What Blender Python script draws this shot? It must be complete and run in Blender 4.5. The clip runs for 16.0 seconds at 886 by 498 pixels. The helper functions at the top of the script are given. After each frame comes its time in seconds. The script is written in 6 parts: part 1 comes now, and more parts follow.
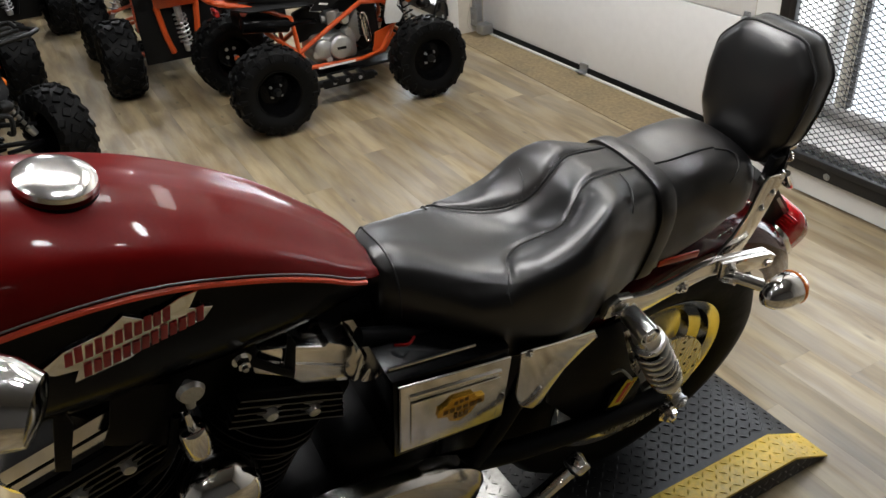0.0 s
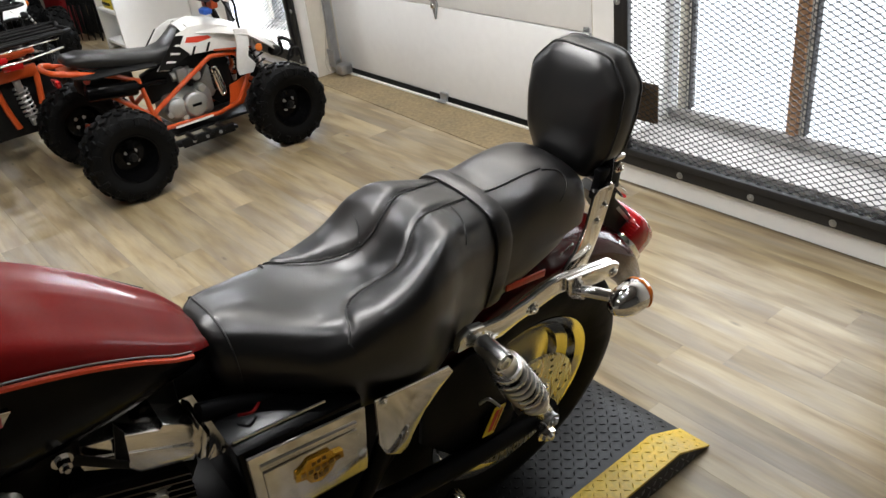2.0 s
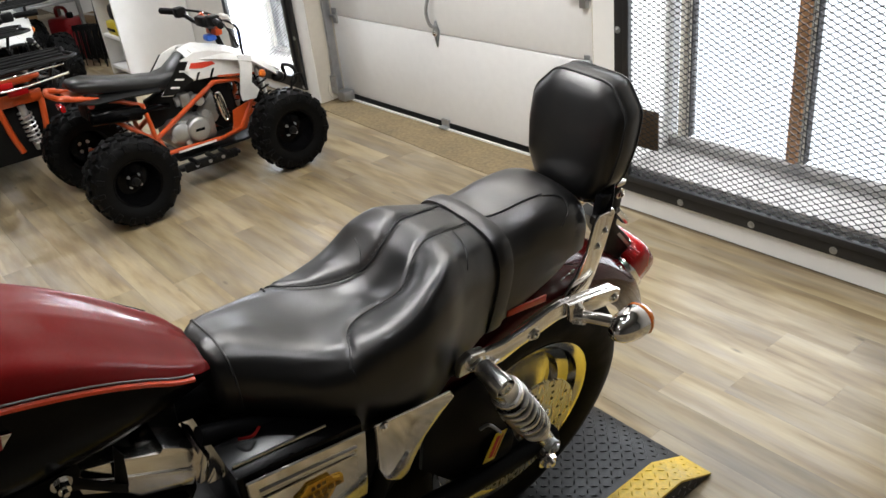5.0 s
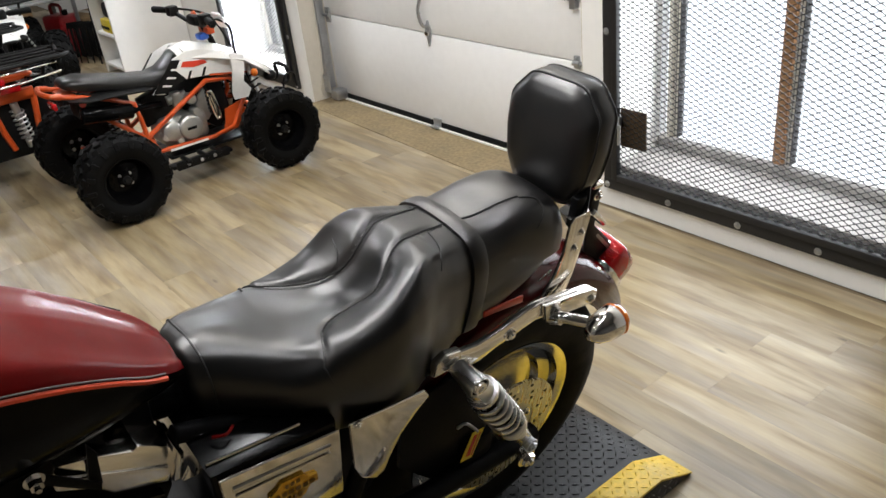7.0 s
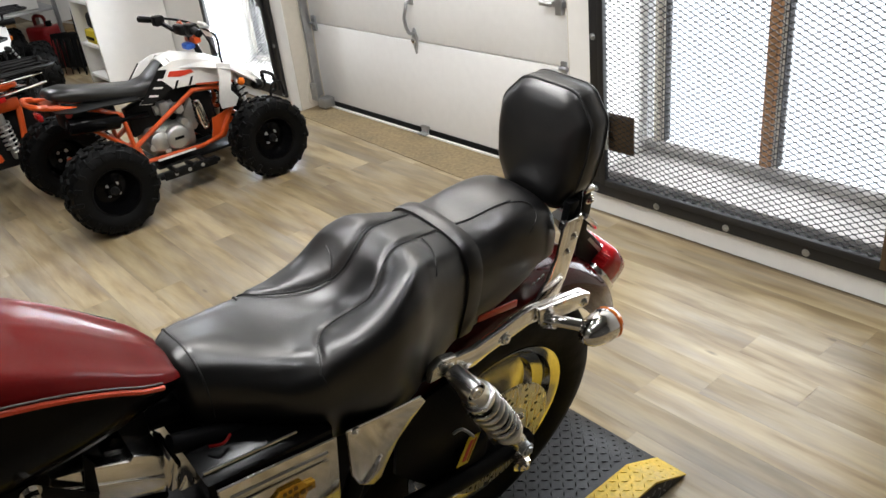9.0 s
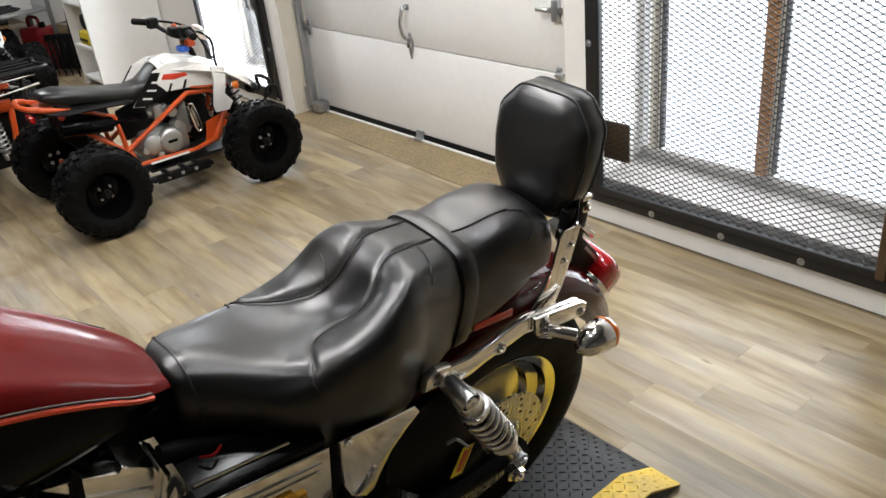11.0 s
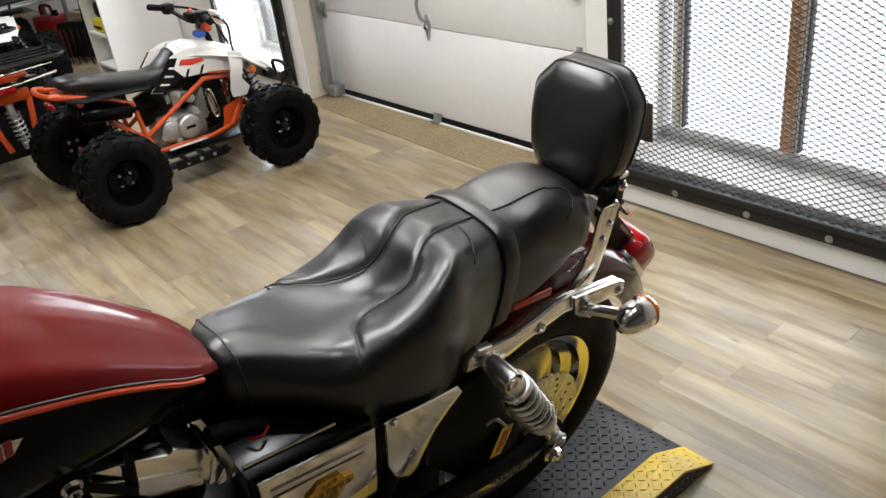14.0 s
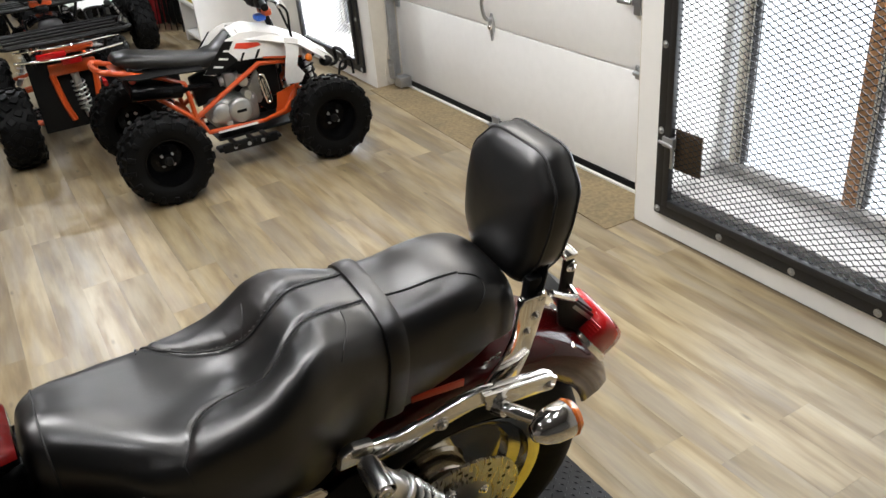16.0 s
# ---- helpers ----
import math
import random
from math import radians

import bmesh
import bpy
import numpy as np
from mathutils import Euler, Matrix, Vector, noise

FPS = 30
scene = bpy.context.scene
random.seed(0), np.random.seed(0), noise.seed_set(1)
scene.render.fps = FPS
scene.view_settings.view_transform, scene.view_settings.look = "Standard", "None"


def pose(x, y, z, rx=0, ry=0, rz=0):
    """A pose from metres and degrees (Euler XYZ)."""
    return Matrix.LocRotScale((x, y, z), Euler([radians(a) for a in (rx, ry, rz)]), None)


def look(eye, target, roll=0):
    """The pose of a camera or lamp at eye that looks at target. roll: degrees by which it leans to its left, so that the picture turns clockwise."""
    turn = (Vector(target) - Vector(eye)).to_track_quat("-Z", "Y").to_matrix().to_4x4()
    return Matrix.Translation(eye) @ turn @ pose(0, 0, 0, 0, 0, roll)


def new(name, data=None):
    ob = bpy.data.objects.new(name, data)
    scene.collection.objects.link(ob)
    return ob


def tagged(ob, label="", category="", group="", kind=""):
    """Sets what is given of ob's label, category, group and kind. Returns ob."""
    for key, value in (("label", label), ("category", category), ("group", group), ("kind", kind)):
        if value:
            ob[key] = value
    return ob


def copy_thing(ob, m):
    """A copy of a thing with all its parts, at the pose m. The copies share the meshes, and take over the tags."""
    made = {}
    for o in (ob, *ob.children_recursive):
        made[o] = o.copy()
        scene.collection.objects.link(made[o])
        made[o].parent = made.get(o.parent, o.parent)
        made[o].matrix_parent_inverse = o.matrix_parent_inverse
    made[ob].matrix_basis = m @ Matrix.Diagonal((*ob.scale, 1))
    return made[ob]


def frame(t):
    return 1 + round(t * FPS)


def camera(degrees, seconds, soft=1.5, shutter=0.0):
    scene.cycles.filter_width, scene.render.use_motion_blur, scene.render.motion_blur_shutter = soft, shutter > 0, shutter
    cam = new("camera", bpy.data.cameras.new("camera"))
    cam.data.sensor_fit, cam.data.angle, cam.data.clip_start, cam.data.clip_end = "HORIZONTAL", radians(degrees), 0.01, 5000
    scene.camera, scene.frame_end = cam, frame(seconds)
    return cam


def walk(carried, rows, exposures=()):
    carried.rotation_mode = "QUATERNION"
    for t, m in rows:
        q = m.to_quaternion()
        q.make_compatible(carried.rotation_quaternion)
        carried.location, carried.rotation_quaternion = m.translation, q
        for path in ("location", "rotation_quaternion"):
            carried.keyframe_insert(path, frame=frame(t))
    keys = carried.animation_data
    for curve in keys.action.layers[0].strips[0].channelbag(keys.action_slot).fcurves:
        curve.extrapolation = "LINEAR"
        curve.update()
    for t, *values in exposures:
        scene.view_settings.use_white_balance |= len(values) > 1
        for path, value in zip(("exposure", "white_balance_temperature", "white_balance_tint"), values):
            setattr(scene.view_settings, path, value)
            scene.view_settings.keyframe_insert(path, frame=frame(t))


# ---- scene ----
cam = camera(57.3, 16.0)
PATH = [
    (0, (1.982, -2.464, 1.487), (0.463, -1.678, 0.45), -3.7),
    (0.5, (1.998, -2.41, 1.502), (0.561, -1.411, 0.533), -5.6),
    (1, (2.001, -2.394, 1.49), (0.601, -1.381, 0.483), -6.0),
    (1.5, (2.011, -2.375, 1.48), (0.609, -1.346, 0.493), -6.7),
    (2, (2.013, -2.372, 1.486), (0.599, -1.36, 0.498), -7.4),
    (2.5, (2.02, -2.38, 1.485), (0.571, -1.373, 0.544), -6.8),
    (3, (2.014, -2.378, 1.482), (0.564, -1.379, 0.534), -7.3),
    (3.5, (2.005, -2.369, 1.48), (0.573, -1.359, 0.517), -8.4),
    (3.7, (2.006, -2.378, 1.478), (0.568, -1.368, 0.524), -8.3),
    (6, (2.036, -2.365, 1.492), (0.613, -1.32, 0.553), -6.3),
    (6.5, (2.048, -2.354, 1.492), (0.628, -1.313, 0.543), -6.2),
    (7, (2.046, -2.356, 1.494), (0.616, -1.318, 0.557), -6.7),
    (7.5, (2.034, -2.364, 1.494), (0.618, -1.312, 0.55), -6.6),
    (8, (2.039, -2.365, 1.495), (0.621, -1.309, 0.559), -7.1),
    (8.5, (2.041, -2.365, 1.494), (0.627, -1.307, 0.556), -6.7),
    (9, (2.042, -2.366, 1.494), (0.626, -1.298, 0.569), -7.0),
    (11.3, (2.027, -2.358, 1.493), (0.619, -1.274, 0.576), -6.3),
    (11.5, (2.029, -2.359, 1.494), (0.613, -1.289, 0.571), -6.7),
    (12, (2.016, -2.37, 1.488), (0.589, -1.31, 0.571), -7.6),
    (12.5, (1.998, -2.379, 1.494), (0.541, -1.354, 0.585), -7.7),
    (13, (1.988, -2.374, 1.485), (0.544, -1.346, 0.557), -7.3),
    (13.5, (1.985, -2.369, 1.48), (0.551, -1.343, 0.535), -7.7),
    (14, (1.993, -2.39, 1.486), (0.579, -1.34, 0.538), -7.5),
    (14.5, (2.035, -2.439, 1.484), (0.704, -1.345, 0.468), -7.4),
    (15, (2.042, -2.376, 1.488), (0.718, -1.265, 0.482), -4.7),
    (15.5, (2.05, -2.177, 1.545), (0.547, -1.174, 0.688), -2.7),
    (16, (2.007, -2.03, 1.524), (0.471, -1.197, 0.551), -5.3),
]
walk(cam, [(t, look(eye, target, roll)) for t, eye, target, roll in PATH],
     exposures=[(0.0, -0.36), (0.3, -0.22), (0.6, -0.10), (3.7, -0.12), (6.0, -0.07), (9.2, -0.04), (11.5, -0.05), (14.2, -0.05), (15.2, -0.04), (16.0, -0.06)])


# ---- world and light ----
world = bpy.data.worlds.new("world")
scene.world = world
world.use_nodes = True
_wn, _wl = world.node_tree.nodes, world.node_tree.links
_sky = _wn.new("ShaderNodeTexSky")
_sky.sky_type, _sky.sun_disc, _sky.sun_elevation, _sky.sun_rotation = "NISHITA", False, radians(35), radians(20)
_wl.new(_sky.outputs[0], _wn["Background"].inputs[0])
_wn["Background"].inputs[1].default_value = 0.1


def area(name, m, sx, sy, power, color, shape="RECTANGLE"):
    d = bpy.data.lights.new(name, "AREA")
    d.shape, d.size, d.size_y, d.energy, d.color = shape, sx, sy, power, color
    o = new(name, d)
    o.matrix_world = m
    return o


WARM, DAY = (0.95, 0.965, 1.0), (0.90, 0.95, 1.0)
CEILING = 3.0
LAMPS = [(1.2, -3.1, 2), (1.55, -1.86, 7), (1.50, -1.19, 7), (0.92, -0.92, 8), (-1.5, -0.35, 10), (-3.0, -0.4, 26), (-0.7, -2.4, 12), (-4.1, -1.6, 11), (-5.6, -1.8, 60), (-1.2, -4.4, 10), (2.4, -3.9, 2), (0.6, -4.6, 2)]
for lx, ly, lw in LAMPS:
    area("ceiling_lamp_light", pose(lx, ly, CEILING - 0.05), 0.14, 0.14, lw, WARM, "DISK")
PANELS = [(0.15, -1.75, 38, 0), (0.15, -3.05, 29, 0), (-0.35, -0.45, 15, 90)]
for lx, ly, lw, turn in PANELS:
    area("panel_light", pose(lx, ly, CEILING - 0.04, 0, 0, turn), 0.28, 1.15, lw, WARM)
# daylight entering through the three openings of the long wall
area("window_daylight", pose(0.6, 0.26, 1.15, -90), 1.05, 1.7, 34, DAY)
area("window_daylight", pose(-2.95, 0.26, 1.0, -90), 0.7, 1.5, 150, DAY)

# ---- materials ----


def nodes_of(name):
    m = bpy.data.materials.new(name)
    m.use_nodes = True
    return m, m.node_tree.nodes, m.node_tree.links, m.node_tree.nodes["Principled BSDF"]


def material(name, color, rough=0.5, metal=0.0, vary=0.15, scale=8.0, bump=0.0, bump_scale=60.0, rvary=0.12, coat=0.0, stretch=(1, 1, 1), spec=0.5):
    """A surface with colour and gloss varied at two scales, and fine relief."""
    m, n, l, b = nodes_of(name)
    tc = n.new("ShaderNodeTexCoord")
    mp = n.new("ShaderNodeMapping")
    mp.inputs["Scale"].default_value = stretch
    l.new(tc.outputs["Object"], mp.inputs[0])
    big, fine = n.new("ShaderNodeTexNoise"), n.new("ShaderNodeTexNoise")
    big.inputs["Scale"].default_value, big.inputs["Detail"].default_value = scale, 4
    fine.inputs["Scale"].default_value, fine.inputs["Detail"].default_value = scale * 11, 3
    for t in (big, fine):
        l.new(mp.outputs[0], t.inputs["Vector"])
    add = n.new("ShaderNodeMath")
    add.operation = "ADD"
    l.new(big.outputs[0], add.inputs[0]), l.new(fine.outputs[0], add.inputs[1])
    ramp = n.new("ShaderNodeMapRange")
    ramp.inputs["From Min"].default_value, ramp.inputs["From Max"].default_value = 0.6, 1.4
    ramp.inputs["To Min"].default_value, ramp.inputs["To Max"].default_value = 1 - vary, 1 + vary
    l.new(add.outputs[0], ramp.inputs[0])
    mul = n.new("ShaderNodeVectorMath")
    mul.operation = "SCALE"
    mul.inputs[0].default_value = color
    l.new(ramp.outputs[0], mul.inputs["Scale"])
    l.new(mul.outputs[0], b.inputs["Base Color"])
    rr = n.new("ShaderNodeMapRange")
    rr.inputs["From Min"].default_value, rr.inputs["From Max"].default_value = 0.3, 0.7
    rr.inputs["To Min"].default_value, rr.inputs["To Max"].default_value = max(rough * (1 - rvary), 0.02), rough * (1 + rvary)
    l.new(big.outputs[0], rr.inputs[0])
    l.new(rr.outputs[0], b.inputs["Roughness"])
    b.inputs["Metallic"].default_value = metal
    b.inputs["Coat Weight"].default_value = coat
    b.inputs["Coat Roughness"].default_value = 0.04
    b.inputs["Specular IOR Level"].default_value = spec
    if bump:
        f2 = n.new("ShaderNodeTexNoise")
        f2.inputs["Scale"].default_value, f2.inputs["Detail"].default_value = bump_scale, 3
        l.new(mp.outputs[0], f2.inputs["Vector"])
        bp = n.new("ShaderNodeBump")
        bp.inputs["Strength"].default_value, bp.inputs["Distance"].default_value = bump, 0.002
        l.new(f2.outputs[0], bp.inputs["Height"])
        l.new(bp.outputs[0], b.inputs["Normal"])
    return m


def leather_material():
    """Old black hide: fine grain, soft creases, gloss rubbed up in patches and brown where it is scuffed."""
    m, n, l, b = nodes_of("black_leather")
    tc = n.new("ShaderNodeTexCoord")
    vor, big, crease, rub = n.new("ShaderNodeTexVoronoi"), n.new("ShaderNodeTexNoise"), n.new("ShaderNodeTexNoise"), n.new("ShaderNodeTexNoise")
    vor.inputs["Scale"].default_value = 420
    big.inputs["Scale"].default_value, big.inputs["Detail"].default_value = 14, 5
    crease.inputs["Scale"].default_value, crease.inputs["Detail"].default_value, crease.inputs["Distortion"].default_value = 20, 5, 1.6
    rub.inputs["Scale"].default_value, rub.inputs["Detail"].default_value, rub.inputs["Distortion"].default_value = 6.5, 3, 0.8
    for t in (vor, big, crease, rub):
        l.new(tc.outputs["Object"], t.inputs["Vector"])
    mix, brown = n.new("ShaderNodeMix"), n.new("ShaderNodeMix")
    mix.data_type = brown.data_type = "RGBA"
    mix.inputs["A"].default_value, mix.inputs["B"].default_value = (0.0030, 0.0030, 0.0034, 1), (0.0075, 0.0070, 0.0066, 1)
    brown.inputs["B"].default_value = (0.030, 0.017, 0.011, 1)
    l.new(big.outputs[0], mix.inputs["Factor"])
    worn = n.new("ShaderNodeMapRange")
    worn.inputs["From Min"].default_value, worn.inputs["From Max"].default_value, worn.inputs["To Max"].default_value = 0.50, 0.78, 0.4
    l.new(rub.outputs[0], worn.inputs[0])
    l.new(worn.outputs[0], brown.inputs["Factor"]), l.new(mix.outputs["Result"], brown.inputs["A"])
    l.new(brown.outputs["Result"], b.inputs["Base Color"])
    add = n.new("ShaderNodeMath")
    add.operation = "ADD"
    l.new(big.outputs[0], add.inputs[0]), l.new(rub.outputs[0], add.inputs[1])
    rr = n.new("ShaderNodeMapRange")
    rr.inputs["From Min"].default_value, rr.inputs["From Max"].default_value = 0.75, 1.25
    rr.inputs["To Min"].default_value, rr.inputs["To Max"].default_value = 0.29, 0.36
    l.new(add.outputs[0], rr.inputs[0]), l.new(rr.outputs[0], b.inputs["Roughness"])
    b.inputs["Specular IOR Level"].default_value = 0.68
    b1, b2 = n.new("ShaderNodeBump"), n.new("ShaderNodeBump")
    b1.inputs["Strength"].default_value, b1.inputs["Distance"].default_value = 0.07, 0.0006
    b2.inputs["Strength"].default_value, b2.inputs["Distance"].default_value = 0.04, 0.006
    l.new(vor.outputs["Distance"], b1.inputs["Height"]), l.new(crease.outputs[0], b2.inputs["Height"])
    l.new(b1.outputs[0], b2.inputs["Normal"]), l.new(b2.outputs[0], b.inputs["Normal"])
    return m


def plank_material():
    """Pale limed oak with grey streaks, darker grain and knots; each plank differs."""
    m, n, l, b = nodes_of("oak_plank")
    tc, info = n.new("ShaderNodeTexCoord"), n.new("ShaderNodeObjectInfo")
    off = n.new("ShaderNodeVectorMath")
    off.operation = "MULTIPLY_ADD"
    off.inputs[1].default_value = (1, 1, 1)
    sh = n.new("ShaderNodeVectorMath")
    sh.operation = "SCALE"
    sh.inputs[0].default_value = (37, 53, 11)
    l.new(info.outputs["Random"], sh.inputs["Scale"])
    l.new(tc.outputs["Object"], off.inputs[0]), l.new(sh.outputs[0], off.inputs[2])
    mp = n.new("ShaderNodeMapping")
    mp.inputs["Scale"].default_value = (1.15, 7.0, 1)
    l.new(off.outputs[0], mp.inputs[0])
    grain, cloud, knot = n.new("ShaderNodeTexNoise"), n.new("ShaderNodeTexNoise"), n.new("ShaderNodeTexVoronoi")
    grain.inputs["Scale"].default_value, grain.inputs["Detail"].default_value, grain.inputs["Distortion"].default_value = 2.2, 3.0, 0.2
    l.new(mp.outputs[0], grain.inputs["Vector"])
    mp2 = n.new("ShaderNodeMapping")
    mp2.inputs["Scale"].default_value = (1.1, 9.0, 1)
    l.new(off.outputs[0], mp2.inputs[0])
    cloud.inputs["Scale"].default_value, cloud.inputs["Detail"].default_value = 1.5, 6
    l.new(mp2.outputs[0], cloud.inputs["Vector"])
    mp3 = n.new("ShaderNodeMapping")
    mp3.inputs["Scale"].default_value = (1.5, 4.5, 1)
    l.new(off.outputs[0], mp3.inputs[0])
    knot.inputs["Scale"].default_value = 2.1
    l.new(mp3.outputs[0], knot.inputs["Vector"])
    cr = n.new("ShaderNodeValToRGB")
    e = cr.color_ramp.elements
    e[0].position, e[0].color = 0.29, (0.165, 0.115, 0.056, 1)
    e[1].position, e[1].color = 0.72, (0.400, 0.325, 0.200, 1)
    mid = e.new(0.46)
    mid.color = (0.255, 0.190, 0.098, 1)
    pale = e.new(0.55)
    pale.color = (0.330, 0.258, 0.148, 1)
    l.new(grain.outputs[0], cr.inputs[0])
    grey = n.new("ShaderNodeMix")
    grey.data_type = "RGBA"
    grey.inputs["B"].default_value = (0.255, 0.225, 0.188, 1)
    gf = n.new("ShaderNodeMapRange")
    gf.inputs["From Min"].default_value, gf.inputs["From Max"].default_value, gf.inputs["To Max"].default_value = 0.46, 0.66, 0.55
    l.new(cloud.outputs[0], gf.inputs[0])
    l.new(gf.outputs[0], grey.inputs["Factor"]), l.new(cr.outputs[0], grey.inputs["A"])
    kn = n.new("ShaderNodeMapRange")
    kn.inputs["From Min"].default_value, kn.inputs["From Max"].default_value, kn.inputs["To Min"].default_value, kn.inputs["To Max"].default_value = 0.015, 0.085, 0.45, 1
    l.new(knot.outputs["Distance"], kn.inputs[0])
    tone = n.new("ShaderNodeMapRange")
    tone.inputs["To Min"].default_value, tone.inputs["To Max"].default_value = 0.74, 1.10
    l.new(info.outputs["Random"], tone.inputs[0])
    mulk = n.new("ShaderNodeMath")
    mulk.operation = "MULTIPLY"
    mp4 = n.new("ShaderNodeMapping")
    mp4.inputs["Scale"].default_value = (7, 80, 1)
    l.new(off.outputs[0], mp4.inputs[0])
    fine = n.new("ShaderNodeTexNoise")
    fine.inputs["Scale"].default_value, fine.inputs["Detail"].default_value = 1.5, 4
    l.new(mp4.outputs[0], fine.inputs["Vector"])
    fr = n.new("ShaderNodeMapRange")
    fr.inputs["From Min"].default_value, fr.inputs["From Max"].default_value = 0.3, 0.7
    fr.inputs["To Min"].default_value, fr.inputs["To Max"].default_value = 0.93, 1.07
    l.new(fine.outputs[0], fr.inputs[0])
    mulf = n.new("ShaderNodeMath")
    mulf.operation = "MULTIPLY"
    l.new(fr.outputs[0], mulf.inputs[0]), l.new(tone.outputs[0], mulf.inputs[1])
    l.new(kn.outputs[0], mulk.inputs[0]), l.new(mulf.outputs[0], mulk.inputs[1])
    out = n.new("ShaderNodeVectorMath")
    out.operation = "SCALE"
    l.new(grey.outputs["Result"], out.inputs[0]), l.new(mulk.outputs[0], out.inputs["Scale"])
    l.new(out.outputs[0], b.inputs["Base Color"])
    rg = n.new("ShaderNodeMapRange")
    rg.inputs["To Min"].default_value, rg.inputs["To Max"].default_value = 0.42, 0.27
    b.inputs["Specular IOR Level"].default_value = 0.7
    l.new(grain.outputs[0], rg.inputs[0]), l.new(rg.outputs[0], b.inputs["Roughness"])
    bp = n.new("ShaderNodeBump")
    bp.inputs["Strength"].default_value, bp.inputs["Distance"].default_value = 0.25, 0.001
    l.new(grain.outputs[0], bp.inputs["Height"]), l.new(bp.outputs[0], b.inputs["Normal"])
    return m


def glow_material(name, color, strength):
    m, n, l, b = nodes_of(name)
    n.remove(b)
    e = n.new("ShaderNodeEmission")
    e.inputs[0].default_value, e.inputs[1].default_value = (*color, 1), strength
    l.new(e.outputs[0], n["Material Output"].inputs[0])
    return m


def glass_material():
    m, n, l, b = nodes_of("window_glass")
    b.inputs["Transmission Weight"].default_value, b.inputs["Roughness"].default_value, b.inputs["IOR"].default_value = 1.0, 0.02, 1.45
    b.inputs["Base Color"].default_value = (0.95, 0.97, 1, 1)
    return m


def film_material():
    """Thin milky plastic that lets daylight through."""
    m, n, l, b = nodes_of("milky_film")
    t, mix = n.new("ShaderNodeBsdfTranslucent"), n.new("ShaderNodeMixShader")
    t.inputs[0].default_value = (0.86, 0.90, 0.96, 1)
    b.inputs["Base Color"].default_value, b.inputs["Roughness"].default_value = (0.8, 0.82, 0.85, 1), 0.3
    mix.inputs[0].default_value = 0.75
    l.new(b.outputs[0], mix.inputs[1]), l.new(t.outputs[0], mix.inputs[2]), l.new(mix.outputs[0], n["Material Output"].inputs[0])
    return m


def lens_material(name, color):
    m = material(name, color, 0.12, 0, 0.1, 30, coat=0.6)
    m.node_tree.nodes["Principled BSDF"].inputs["Transmission Weight"].default_value = 0.25
    return m


LEATHER = leather_material()
PLANK = plank_material()
VINYL = material("black_vinyl", (0.006, 0.006, 0.006), 0.34, 0, 0.2, 12, 0.15, 300, spec=0.5)
THREAD = material("black_piping", (0.012, 0.012, 0.012), 0.5, 0, 0.2, 40)
RED = material("burgundy_paint", (0.11, 0.0026, 0.0024), 0.30, 0.0, 0.10, 5, coat=0.17, spec=0.08)
RED_DARK = material("fender_paint", (0.05, 0.0025, 0.0025), 0.2, 0.0, 0.10, 5, coat=0.5, spec=0.15)
GLOSS_BLACK = material("gloss_black_paint", (0.002, 0.002, 0.0022), 0.14, 0, 0.2, 10, coat=0.0, spec=0.08)
STRIPE = material("orange_red_line", (0.75, 0.07, 0.02), 0.35, 0, 0.1, 20)
SILVER_LINE = material("silver_line", (0.12, 0.11, 0.105), 0.35, 0.5, 0.1, 20)
SATIN = material("satin_metal", (0.78, 0.77, 0.75), 0.27, 1.0, 0.06, 9, rvary=0.2)
CHROME = material("chrome", (0.84, 0.82, 0.79), 0.13, 1.0, 0.06, 7, rvary=0.5)
STEEL = material("brushed_steel", (0.55, 0.53, 0.49), 0.28, 1.0, 0.15, 25, 0.1, 300, stretch=(1, 6, 1))
POLISHED = material("polished_aluminium", (0.72, 0.69, 0.62), 0.1, 1.0, 0.12, 9, rvary=0.5)
BRONZE = material("dark_gold", (0.20, 0.105, 0.015), 0.3, 1.0, 0.2, 40)
GOLD = material("gold_emblem", (0.72, 0.42, 0.06), 0.18, 1.0, 0.2, 40)
DARK_METAL = material("black_engine_paint", (0.004, 0.004, 0.0045), 0.42, 0.0, 0.3, 20, 0.1, 120, spec=0.08)
FIN_EDGE = material("machined_fin_edge", (0.07, 0.07, 0.07), 0.4, 1.0, 0.2, 30)
RUBBER = material("tyre_rubber", (0.005, 0.005, 0.005), 0.62, 0, 0.3, 15, 0.2, 90, spec=0.1)
KNOB_RUBBER = material("knobbly_rubber", (0.003, 0.003, 0.003), 0.5, 0, 0.3, 15, 0.2, 60, spec=0.09)
PLASTIC_BLACK = material("black_plastic", (0.006, 0.006, 0.006), 0.42, 0, 0.25, 14, 0.1, 160, spec=0.15)
ORANGE = material("orange_frame_paint", (0.50, 0.07, 0.012), 0.3, 0, 0.12, 10, coat=0.4)
WHITE_PLASTIC = material("white_plastic", (0.74, 0.73, 0.70), 0.35, 0, 0.06, 6)
WHITE_PAINT = material("white_wall_paint", (0.80, 0.79, 0.76), 0.6, 0, 0.03, 1.5, 0.08, 160)
CEIL_PAINT = material("ceiling_paint", (0.17, 0.168, 0.165), 0.8, 0, 0.03, 1.5, 0.1, 120)
GREY_WALL = material("grey_wall_paint", (0.08, 0.078, 0.075), 0.6, 0, 0.05, 1.5, 0.08, 160)
PALE_WALL = material("pale_wall_paint", (0.36, 0.36, 0.355), 0.6, 0, 0.05, 1.5, 0.08, 160)
